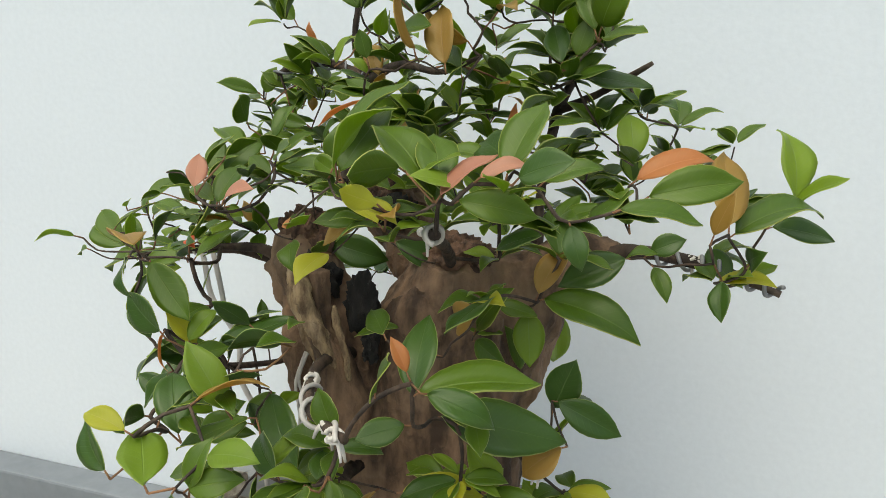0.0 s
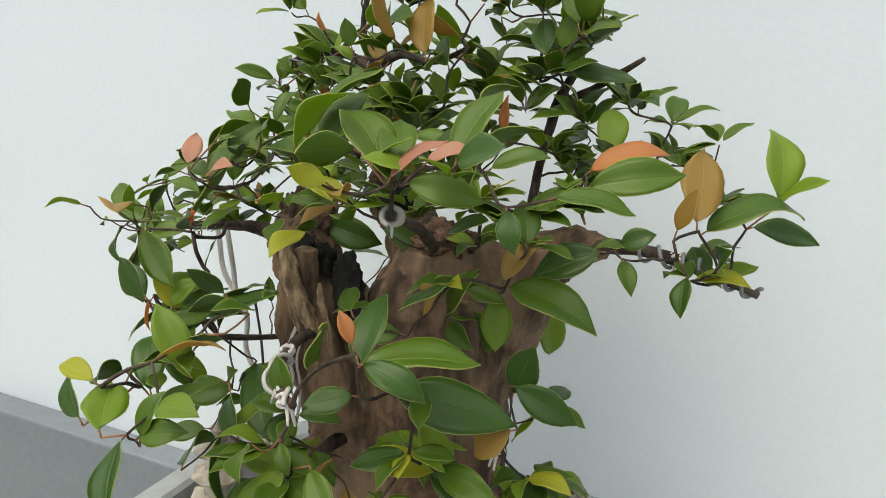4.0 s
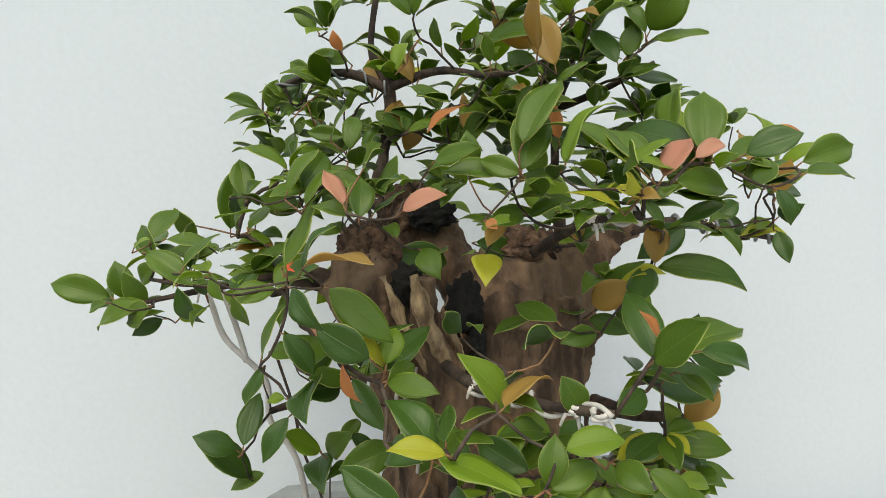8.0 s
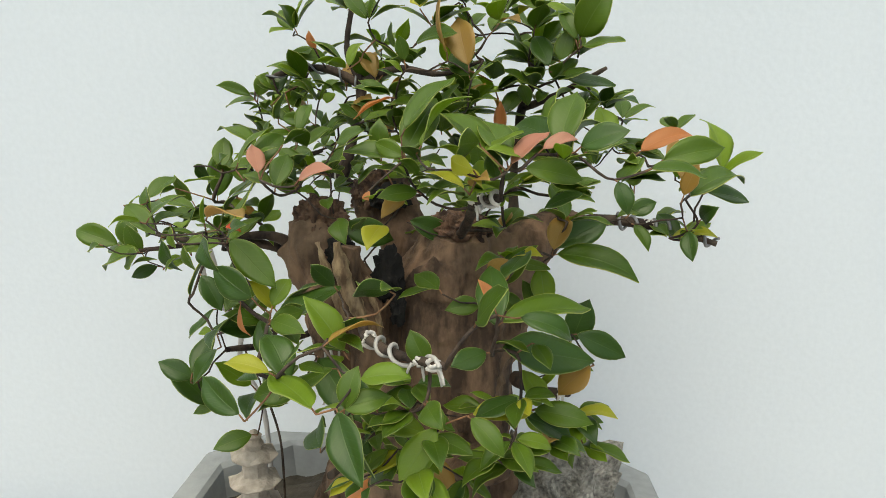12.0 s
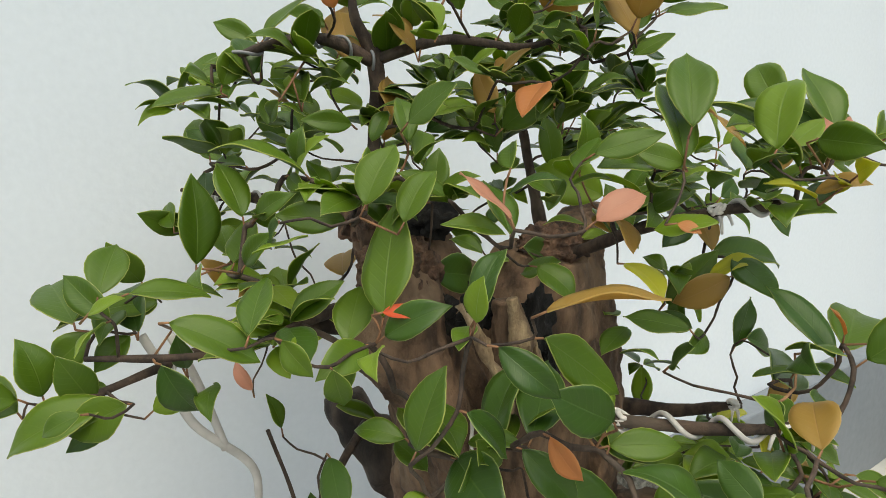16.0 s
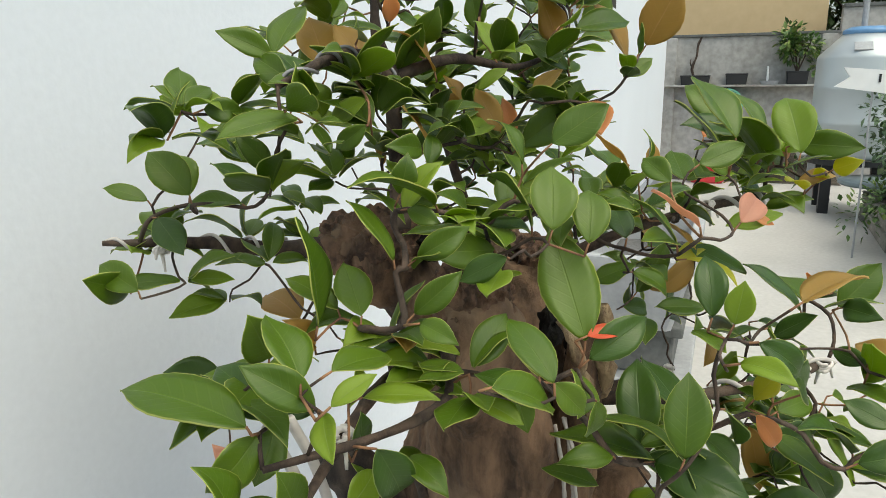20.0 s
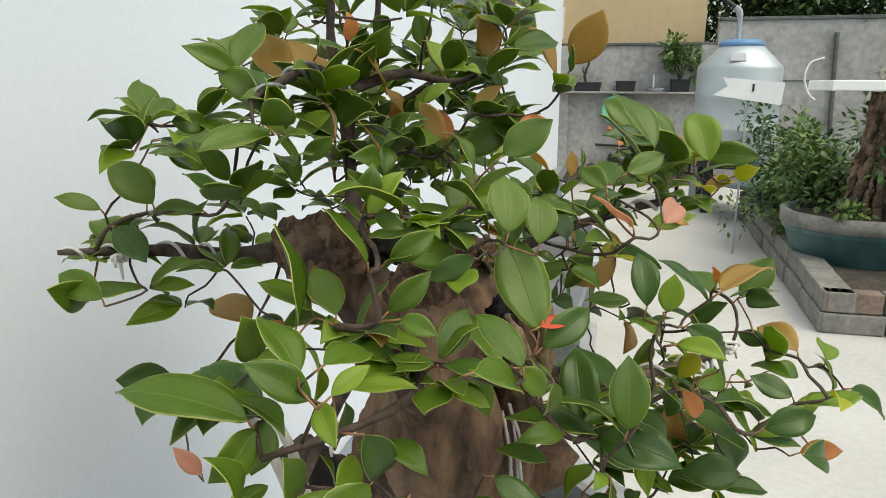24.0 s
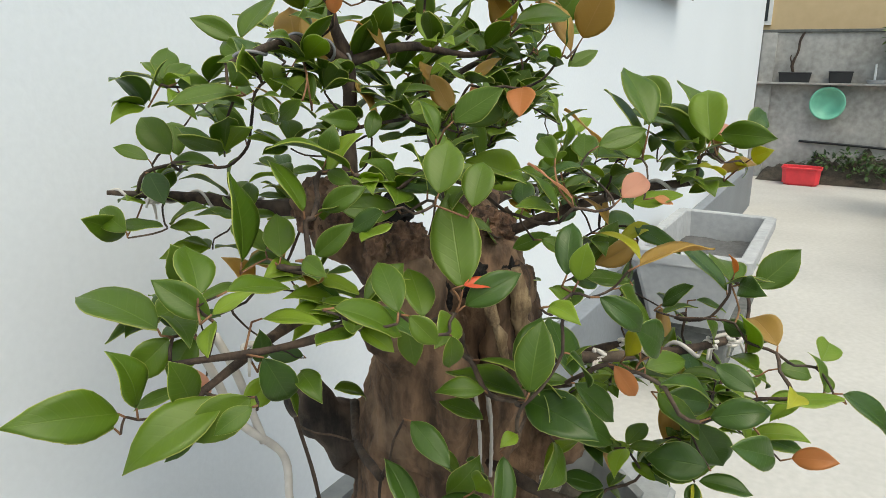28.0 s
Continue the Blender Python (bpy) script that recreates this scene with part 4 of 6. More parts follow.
L((-0.388, 0.424, 1.108), (-0.371, 0.382, 1.116), (-0.79, -0.21, 0.58), "dark", 1.04, 4)
L((-0.302, 0.445, 1.059), (-0.277, 0.420, 1.009), (-0.87, -0.49, -0.10), "dark", 1.35, 3)
L((-0.414, 0.527, 1.123), (-0.389, 0.499, 1.084), (-0.41, -0.81, 0.42), "dark", 1.00, 3)
L((-0.422, 0.494, 1.149), (-0.408, 0.479, 1.121), (-0.81, -0.58, 0.01), "orange", 1.02, 1)
L((-0.619, 0.725, 1.220), (-0.597, 0.761, 1.245), (-0.01, -0.52, 0.85), "green", 1.30, 3)
L((-0.623, 0.753, 1.185), (-0.646, 0.771, 1.160), (-0.62, -0.77, 0.13), "green", 1.24, 4)
L((-0.632, 0.724, 1.146), (-0.650, 0.721, 1.185), (-0.08, -1.00, 0.00), "green", 1.24, 0)
L((-0.618, 0.683, 1.156), (-0.651, 0.711, 1.132), (-0.70, -0.65, 0.29), "green", 1.14, 2)
L((-0.596, 0.714, 1.132), (-0.566, 0.712, 1.142), (-0.19, -0.82, 0.54), "lime", 1.48, 1)
L((-0.568, 0.722, 1.154), (-0.575, 0.714, 1.184), (-0.31, -0.92, -0.23), "dark", 1.07, 0)
L((-0.571, 0.715, 1.191), (-0.555, 0.672, 1.190), (-0.16, -0.08, 0.98), "lime", 0.93, 0)
L((-0.482, 0.607, 1.187), (-0.525, 0.596, 1.177), (0.03, -0.70, 0.71), "green", 1.20, 1)
L((-0.484, 0.630, 1.182), (-0.452, 0.664, 1.209), (-0.23, -0.42, 0.88), "green", 1.12, 0)
L((-0.517, 0.587, 1.186), (-0.507, 0.594, 1.156), (-0.50, -0.83, -0.23), "green", 1.22, 3)
L((-0.445, 0.557, 1.113), (-0.454, 0.493, 1.100), (-0.64, -0.05, 0.77), "dark", 1.33, 1)
L((-0.445, 0.557, 1.114), (-0.444, 0.631, 1.120), (-0.10, -0.07, 0.99), "green", 1.00, 3)
L((-0.469, 0.582, 1.125), (-0.489, 0.616, 1.123), (-0.57, -0.30, 0.77), "green", 0.86, 4)
L((-0.430, 0.493, 1.214), (-0.381, 0.477, 1.171), (0.05, -0.88, 0.48), "green", 0.86, 2)
L((-0.401, 0.464, 1.164), (-0.442, 0.477, 1.190), (-0.26, -0.95, 0.15), "dark", 1.24, 0)
L((-0.387, 0.478, 1.138), (-0.348, 0.453, 1.135), (-0.36, -0.63, 0.68), "green", 0.93, 0)
L((-0.312, 0.387, 1.150), (-0.269, 0.414, 1.156), (-0.27, 0.25, 0.93), "ochre", 1.29, 1)
L((-0.189, 0.418, 1.163), (-0.167, 0.383, 1.203), (-0.89, -0.26, 0.37), "green", 1.14, 2)
L((-0.352, 0.397, 1.123), (-0.345, 0.431, 1.136), (-0.76, -0.06, 0.65), "dark", 1.10, 2)
L((-0.279, 0.353, 1.132), (-0.239, 0.350, 1.136), (-0.13, -0.47, 0.87), "lime", 1.32, 1)
L((-0.299, 0.455, 1.061), (-0.265, 0.504, 1.076), (-0.16, -0.15, 0.98), "lime", 0.86, 4)
L((-0.137, 0.556, 1.200), (-0.164, 0.498, 1.183), (-0.37, -0.08, 0.93), "dark", 0.86, 2)
L((-0.112, 0.500, 1.286), (-0.070, 0.555, 1.333), (-0.73, 0.07, 0.68), "green", 0.88, 4)
L((-0.125, 0.533, 1.328), (-0.098, 0.573, 1.365), (-0.76, 0.01, 0.64), "green", 1.03, 4)
L((-0.103, 0.454, 1.314), (-0.065, 0.440, 1.329), (-0.44, -0.74, 0.52), "dark", 1.38, 3)
L((-0.372, 0.802, 1.372), (-0.361, 0.845, 1.421), (-0.58, -0.49, 0.65), "ochre", 0.98, 0)
L((-0.407, 0.770, 1.416), (-0.416, 0.768, 1.438), (-0.53, -0.84, -0.15), "orange", 1.48, 1)
L((-0.675, 0.747, 1.142), (-0.696, 0.795, 1.148), (-0.62, -0.34, 0.71), "green", 1.36, 3)
L((0.049, 0.645, 1.260), (0.044, 0.711, 1.320), (0.32, -0.57, 0.75), "ochre", 0.86, 2)
L((0.115, 0.741, 1.273), (0.098, 0.794, 1.337), (0.43, -0.58, 0.69), "lime", 0.86, 4)
L((0.114, 0.733, 1.271), (0.151, 0.705, 1.301), (-0.69, -0.25, 0.68), "lime", 1.00, 3)
L((0.057, 0.665, 1.250), (0.138, 0.720, 1.261), (0.03, -0.22, 0.97), "green", 0.86, 4)
L((0.096, 0.726, 1.248), (0.157, 0.748, 1.235), (0.35, -0.61, 0.71), "dark", 0.93, 0)
L((-0.173, 0.488, 1.291), (-0.243, 0.536, 1.337), (0.32, -0.31, 0.90), "green", 1.02, 1)
L((-0.274, 0.543, 1.294), (-0.330, 0.547, 1.298), (0.02, -0.55, 0.83), "green", 1.00, 3)
L((-0.204, 0.458, 1.274), (-0.241, 0.477, 1.286), (0.16, -0.23, 0.96), "yellow", 1.00, 3)
L((-0.130, 0.855, 1.099), (-0.123, 0.890, 1.014), (0.74, -0.67, -0.11), "lime", 1.02, 1)
L((-0.163, 0.604, 1.151), (-0.126, 0.578, 1.202), (-0.68, -0.69, 0.24), "green", 0.93, 0)
L((-0.083, 0.578, 1.097), (-0.067, 0.575, 1.145), (-0.12, -0.99, 0.08), "dark", 1.24, 2)
L((-0.079, 0.569, 1.107), (-0.023, 0.576, 1.080), (0.24, -0.89, 0.37), "dark", 0.96, 0)
L((-0.118, 0.521, 1.045), (-0.142, 0.500, 1.090), (0.53, -0.85, -0.01), "lime", 1.02, 3)
L((-0.356, 0.422, 1.099), (-0.391, 0.466, 1.127), (0.14, -0.40, 0.90), "dark", 0.94, 4)
L((-0.619, 0.712, 1.204), (-0.643, 0.693, 1.191), (-0.58, 0.23, 0.78), "lime", 1.00, 3)
L((-0.514, 0.763, 1.223), (-0.505, 0.810, 1.238), (-0.29, -0.22, 0.93), "green", 0.93, 0)
L((-0.522, 0.642, 1.271), (-0.518, 0.674, 1.252), (-0.95, 0.20, 0.22), "dark", 0.86, 2)
L((-0.564, 0.680, 1.239), (-0.571, 0.654, 1.232), (-0.75, 0.06, 0.66), "green", 1.17, 1)
L((-0.448, 0.771, 1.360), (-0.445, 0.805, 1.344), (-0.95, 0.16, 0.26), "lime", 0.86, 2)
L((-0.464, 0.763, 1.343), (-0.461, 0.790, 1.325), (-0.96, -0.10, -0.25), "green", 1.03, 3)
L((-0.476, 0.727, 1.287), (-0.475, 0.703, 1.278), (-0.88, -0.17, 0.44), "green", 1.14, 0)
L((-0.292, 0.805, 1.306), (-0.235, 0.791, 1.330), (-0.35, -0.80, 0.49), "dark", 0.95, 0)
L((-0.387, 0.590, 1.258), (-0.357, 0.605, 1.277), (-0.50, -0.01, 0.87), "dark", 1.03, 2)
L((-0.396, 0.561, 1.302), (-0.375, 0.583, 1.316), (-0.69, 0.27, 0.68), "green", 1.20, 3)
L((-0.463, 0.514, 1.225), (-0.461, 0.510, 1.253), (-0.98, -0.15, 0.14), "lime", 1.35, 0)
L((-0.329, 0.428, 1.033), (-0.335, 0.481, 1.029), (-0.81, -0.04, 0.58), "dark", 1.21, 4)
L((-0.311, 0.412, 1.154), (-0.287, 0.434, 1.155), (-0.57, 0.60, 0.57), "dark", 0.97, 2)
L((-0.475, 0.551, 1.099), (-0.492, 0.557, 1.094), (-0.36, -0.43, 0.83), "lime", 1.24, 4)
L((-0.326, 0.481, 1.174), (-0.343, 0.455, 1.200), (-0.61, 0.69, 0.38), "dark", 0.86, 2)
L((-0.299, 0.737, 1.416), (-0.306, 0.741, 1.448), (-0.89, -0.46, -0.01), "green", 1.34, 3)
L((-0.270, 0.577, 1.250), (-0.290, 0.544, 1.231), (0.11, -0.53, 0.84), "ochre", 1.00, 3)
L((-0.328, 0.476, 1.092), (-0.368, 0.433, 1.079), (-0.14, -0.14, 0.98), "green", 0.86, 2)
L((-0.280, 0.439, 1.070), (-0.314, 0.477, 1.082), (-0.61, -0.65, 0.45), "dark", 1.20, 1)
L((-0.386, 0.376, 1.087), (-0.427, 0.404, 1.108), (-0.42, -0.82, 0.38), "dark", 1.06, 3)
L((-0.222, 0.424, 1.059), (-0.253, 0.397, 1.018), (0.00, -0.66, 0.75), "lime", 1.02, 2)
L((-0.229, 0.428, 1.081), (-0.215, 0.420, 1.059), (-0.02, -0.61, 0.79), "green", 1.16, 1)
L((-0.191, 0.414, 1.075), (-0.161, 0.398, 1.047), (0.04, -0.72, 0.69), "green", 1.11, 1)
L((-0.447, 0.589, 0.962), (-0.486, 0.568, 0.952), (0.51, -0.49, 0.71), "green", 1.14, 0)
L((0.035, 0.615, 1.256), (0.047, 0.614, 1.293), (-0.68, -0.67, 0.30), "ochre", 1.07, 2)
L((-0.422, 0.640, 1.329), (-0.408, 0.604, 1.356), (-0.72, -0.34, 0.60), "green", 1.16, 2)
L((-0.477, 0.650, 1.170), (-0.484, 0.637, 1.139), (-0.75, -0.39, 0.53), "green", 1.17, 2)
L((-0.391, 0.971, 1.093), (-0.430, 1.007, 1.106), (-0.68, -0.60, 0.42), "dark", 1.23, 2)
L((-0.415, 0.961, 1.094), (-0.477, 0.945, 1.091), (-0.59, -0.08, 0.80), "dark", 1.11, 0)
L((-0.455, 0.905, 1.036), (-0.463, 0.927, 1.064), (-0.70, -0.25, 0.68), "pink", 1.03, 1)
L((-0.248, 0.957, 0.993), (-0.267, 1.005, 0.993), (-0.78, -0.24, 0.58), "dark", 1.10, 0)
L((-0.507, 0.946, 1.215), (-0.500, 0.991, 1.231), (-0.74, -0.58, 0.34), "green", 1.06, 0)
L((-0.335, 0.914, 1.141), (-0.297, 0.981, 1.148), (-0.46, -0.25, 0.85), "ochre", 1.15, 0)
L((-0.266, 0.726, 1.289), (-0.281, 0.732, 1.327), (-0.19, -0.94, 0.29), "green", 1.10, 3)
L((-0.528, 0.672, 0.959), (-0.582, 0.664, 1.015), (0.58, -0.52, 0.63), "dark", 1.01, 0)
L((-0.414, 0.821, 1.158), (-0.452, 0.794, 1.116), (0.39, -0.86, 0.32), "lime", 1.18, 4)
L((-0.361, 0.704, 1.195), (-0.298, 0.728, 1.174), (0.44, -0.88, 0.18), "dark", 1.19, 1)
L((-0.542, 0.762, 1.220), (-0.534, 0.779, 1.289), (0.25, -0.87, 0.43), "green", 1.10, 3)
L((-0.010, 0.643, 1.217), (0.004, 0.624, 1.190), (0.13, -0.70, 0.71), "green", 1.09, 1)
L((-0.649, 0.651, 1.171), (-0.669, 0.663, 1.158), (-0.42, -0.60, 0.68), "green", 1.20, 1)
L((-0.237, 0.549, 0.971), (-0.207, 0.546, 0.916), (-0.39, -0.31, 0.87), "ochre", 1.07, 1)
L((-0.275, 0.364, 1.033), (-0.274, 0.326, 1.039), (-0.72, -0.24, 0.65), "orange", 1.05, 4)
L((-0.369, 0.979, 1.329), (-0.331, 0.956, 1.298), (-0.41, -0.73, 0.54), "green", 1.18, 2)
L((-0.274, 0.602, 1.393), (-0.280, 0.599, 1.418), (0.11, -0.67, 0.73), "green", 1.20, 2)
L((-0.189, 0.730, 1.268), (-0.199, 0.735, 1.321), (-0.16, -0.98, 0.13), "green", 1.13, 0)
L((-0.068, 0.463, 1.283), (-0.058, 0.457, 1.254), (-0.06, -0.79, 0.61), "dark", 1.08, 4)
L((-0.036, 0.676, 1.215), (-0.097, 0.660, 1.184), (0.24, -0.76, 0.60), "dark", 1.12, 3)
L((-0.118, 0.619, 1.170), (-0.110, 0.600, 1.122), (0.23, -0.68, 0.69), "lime", 1.12, 2)
L((-0.132, 0.482, 1.123), (-0.119, 0.450, 1.110), (0.01, -0.55, 0.84), "green", 1.05, 0)
L((-0.482, 0.764, 1.060), (-0.491, 0.771, 1.093), (0.26, -0.76, 0.60), "green", 1.00, 3)
L((-0.491, 0.536, 1.144), (-0.467, 0.538, 1.192), (-0.64, -0.15, 0.76), "green", 1.15, 0)
L((-0.479, 0.985, 1.205), (-0.535, 0.971, 1.229), (-0.70, -0.69, 0.17), "green", 1.01, 3)
L((-0.215, 0.485, 1.041), (-0.238, 0.472, 0.987), (-0.86, -0.23, 0.47), "ochre", 1.07, 3)
L((-0.281, 0.485, 0.986), (-0.263, 0.428, 1.001), (-0.53, -0.19, 0.83), "green", 1.07, 2)
L((-0.469, 0.515, 1.171), (-0.446, 0.506, 1.137), (0.12, -0.55, 0.83), "dark", 1.22, 3)
L((-0.441, 0.629, 1.001), (-0.415, 0.610, 1.033), (-0.19, -0.79, 0.58), "green", 1.18, 4)
L((-0.449, 0.632, 0.998), (-0.447, 0.575, 0.986), (-0.22, -0.73, 0.65), "dark", 1.01, 4)
L((-0.377, 0.552, 1.042), (-0.431, 0.548, 1.026), (0.16, -0.87, 0.46), "green", 1.08, 4)
L((-0.166, 0.617, 1.134), (-0.130, 0.596, 1.121), (-0.02, -0.94, 0.34), "green", 1.14, 1)
L((-0.297, 0.591, 1.296), (-0.299, 0.592, 1.332), (-0.06, -0.61, 0.79), "green", 1.19, 4)
L((-0.288, 0.667, 1.417), (-0.275, 0.650, 1.441), (0.22, -0.96, -0.16), "lime", 1.10, 1)
L((-0.161, 0.744, 1.313), (-0.166, 0.755, 1.355), (-0.68, -0.64, 0.37), "orange", 1.01, 0)
L((-0.165, 0.683, 1.243), (-0.200, 0.745, 1.267), (-0.74, -0.59, 0.33), "lime", 1.23, 4)
L((-0.299, 0.502, 1.262), (-0.294, 0.486, 1.257), (-0.63, -0.05, 0.77), "orange", 1.14, 0)
rnd = random.Random(11)
# shoots of the upper crown and of the thin ends
SHOOTS = []
for c, r, n in (((-0.25, 0.79, 1.42), (0.20, 0.16, 0.10), 42), ((-0.40, 0.86, 1.33), (0.13, 0.11, 0.06), 10), ((-0.02, 0.79, 1.26), (0.11, 0.08, 0.05), 8), ((-0.57, 0.75, 1.18), (0.10, 0.05, 0.03), 3), ((-0.50, 0.69, 1.20), (0.06, 0.05, 0.03), 4), ((-0.24, 0.44, 1.02), (0.08, 0.05, 0.04), 4), ((-0.05, 0.66, 0.98), (0.05, 0.07, 0.08), 6), ((-0.42, 0.95, 1.22), (0.06, 0.07, 0.05), 5), ((-0.02, 0.76, 1.31), (0.12, 0.08, 0.05), 8), ((-0.14, 0.63, 1.22), (0.08, 0.06, 0.05), 7), ((-0.20, 0.47, 1.04), (0.09, 0.05, 0.05), 6), ((-0.40, 0.66, 1.26), (0.06, 0.05, 0.03), 4), ((-0.20, 0.74, 1.33), (0.16, 0.08, 0.06), 18), ((0.07, 0.74, 1.21), (0.05, 0.05, 0.03), 3), ((-0.21, 0.52, 1.00), (0.12, 0.06, 0.06), 8), ((-0.25, 0.90, 1.24), (0.2, 0.06, 0.07), 9)):
    for _ in range(n):
        d = Vector((rnd.gauss(0, 1), rnd.gauss(0, 1), rnd.gauss(0, 1))).normalized() * rnd.uniform(0.35, 1.0) ** 0.5
        SHOOTS.append(Vector((c[0] + d.x * r[0], c[1] + d.y * r[1], c[2] + d.z * r[2])))
waiting = [(root, base) for base, root in BASES] + [(p, None) for p in SHOOTS]
# each shoot grows from the nearest wood
cloud = np.array([tuple(n[0]) for n in nodes])
todo = np.array([tuple(w[0]) for w in waiting])
best = np.linalg.norm(todo[:, None] - cloud[None], axis=2)
near, dist = best.argmin(1), best.min(1)
left = set(range(len(waiting)))
ends = []
while left:
    i = min(left, key=lambda k: dist[k])
    left.remove(i)
    a, b = nodes[near[i]][0], waiting[i][0]
    parent = int(near[i])
    gap = (b - a).length
    if gap > 0.035:
        for k in range(1, int(gap / 0.025) + 1):
            t = k / (int(gap / 0.025) + 1)
            wob = Vector((rnd.uniform(-1, 1), rnd.uniform(-1, 1), rnd.uniform(-1, 1))) * 0.005
            parent = add_node(a.lerp(b, t) + wob - Vector((0, 0, 0.10 * gap * t * (1 - t) * 4 * 0.5)), parent)
    me_ = add_node(b, parent)
    ends.append((me_, waiting[i][1]))
    for j in left:
        for k in range(len(nodes) - 1 - (0 if gap <= 0.035 else int(gap / 0.025)), len(nodes)):
            dd = (waiting[j][0] - nodes[k][0]).length
            if dd < dist[j]:
                dist[j], near[j] = dd, k
for i in range(len(nodes) - 1, BOUGH_NODES - 1, -1):
    nodes[i][2] += 1
    if nodes[i][1] >= 0:
        nodes[nodes[i][1]][2] += nodes[i][2]
kids = [[] for _ in nodes]
for i in range(BOUGH_NODES, len(nodes)):
    kids[nodes[i][1]].append(i)


def girth(i):
    return min(0.0023, 0.0006 + 0.00025 * math.sqrt(max(1, nodes[i][2])))


starts = [(p, k) for p in range(BOUGH_NODES) for k in kids[p]]
thin = bmesh.new()
while starts:
    p, i = starts.pop()
    chain = [(*nodes[p][0], girth(i) * 1.1)]
    while True:
        chain.append((*nodes[i][0], girth(i)))
        if not kids[i]:
            break
        order = sorted(kids[i], key=lambda k: -nodes[k][2])
        starts += [(i, k) for k in order[1:]]
        i = order[0]
    if len(chain) > 3:
        part("twig", tube(chain, 6, None, 0.008, 0.25, len(starts), lumps=90), M_TWIG if nodes[i][0].z < 1.3 or len(chain) > 5 else M_SHOOT, tree, "", True)
    else:
        tube(chain, 5, thin, 0.01, 0.0, 0, lumps=90)
for base, root in BASES:
    tube([(*root, 0.0009), (*base, 0.0007)], 5, thin, 0.01)
tagged(part("stalk", thin, M_SHOOT, tree, "", True), "thin reddish leaf stalks", kind="stuff")

# ---- the bonsai: smaller leaves between ----
SMALL = []
HEART = Vector((-0.25, 0.76, 1.12))
KINDS = ["green"] * 64 + ["dark"] * 8 + ["lime"] * 22 + ["yellow", "ochre"]
for i, base in ends:
    p = nodes[i][0]
    count = 5 if base is None else (int(rnd.random() < 0.9) + int(rnd.random() < 0.6) if p.z > 1.28 else int(rnd.random() < 0.25))
    out = (p - HEART).normalized()
    for k in range(count):
        a = rnd.uniform(0, 6.283)
        d = (out * rnd.uniform(0.1, 0.9) + Vector((math.cos(a), math.sin(a), rnd.uniform(-0.5, 0.45)))).normalized()
        size = rnd.uniform(0.030, 0.054) if base is None else rnd.uniform(0.028, 0.048)
        b = p + Vector((0, 0, 0.002)) + d * 0.004
        if base is not None:
            b += (HEART - p).normalized() * rnd.uniform(0.01, 0.06)
        face = Vector((rnd.uniform(-0.5, 0.3), rnd.uniform(-0.7, 0.3), 1)) + d * 0.3
        SMALL.append((b, b + d * size, face, rnd.choice(KINDS), rnd.uniform(0.9, 1.15), rnd.randrange(5)))
SMALL.sort(key=lambda q: q[0].y)
for q in SMALL[:58]:
    leaf(tree, *q)
verts, faces, uvs, mats = [], [], [], []
order = sorted(LEAF)
for b, t, f, kind, wide, shape in SMALL[58:]:
    me = leaf_mesh(kind, shape)
    m, size = leaf_frame(b, t, f)
    m = m @ Matrix.Diagonal((size * wide, size, size, 1))
    o = len(verts)
    verts += [tuple(m @ v.co) for v in me.vertices]
    uv = me.uv_layers[0].data
    for pl in me.polygons:
        faces.append([o + v for v in pl.vertices])
        uvs += [c for li in pl.loop_indices for c in uv[li].uv]
        mats.append(order.index(kind))
me = bpy.data.meshes.new("foliage")
me.from_pydata(verts, [], faces)
me.uv_layers.new(name="UVMap").data.foreach_set("uv", uvs)
me.polygons.foreach_set("material_index", mats)
me.polygons.foreach_set("use_smooth", [True] * len(faces))
for k in order:
    me.materials.append(LEAF[k])
ob = new("foliage", me)
ob.parent = tree
tagged(ob, "small glossy green leaves of the inner crown", kind="stuff")


# ---- wires and ties ----
def coil(pts, turns, wire, extra, mt, label, name="training_wire"):
    """Wire wound round a limb."""
    line = smooth_line(pts, 0.004)
    out = []
    n = len(line)
    side = None
    for s in range(turns * 12 + 1):
        t = s / (turns * 12) * (n - 1)
        i = min(int(t), n - 2)
        q = line[i] + (line[i + 1] - line[i]) * (t - i)
        d = Vector((line[i + 1] - line[i])[:3]).normalized()
        if side is None:
            side = d.orthogonal().normalized()
        side = (side - d * side.dot(d)).normalized()
        up = d.cross(side)
        a = s * 2 * math.pi / 12 + 0.9 * math.sin(s * 0.21 + turns)
        r = q[3] + wire * 0.8 + extra * (1.0 + 0.9 * math.sin(s * 0.37))
        w = Vector(q[:3]) + (side * math.cos(a) + up * math.sin(a)) * r
        out.append((*w, wire))
    ob = part(name, tube(out, 7, None, 0.004), mt, None, "", True)
    return tagged(ob, label, "training wire", "training wires")


coil(BOUGHS[3][0][2:], 3, 0.0022, 0.0012, M_WIRE, "pale grey wire wound loosely round a front branch")
coil(BOUGHS[4][0][2:], 2, 0.0022, 0.001, M_WIRE, "pale grey wire coiled round an upper branch")
coil(BOUGHS[1][0][1:], 4, 0.0016, 0.0003, M_WIRE, "pale wire wound round the rear branch")
coil(BOUGHS[7][0], 5, 0.0015, 0.0005, M_WIRE_DARK, "dark weathered wire on a crown branch")
coil(BOUGHS[2][0][1:], 6, 0.0022, 0.0008, M_WIRE_DARK, "weathered wire on the spreading branch")


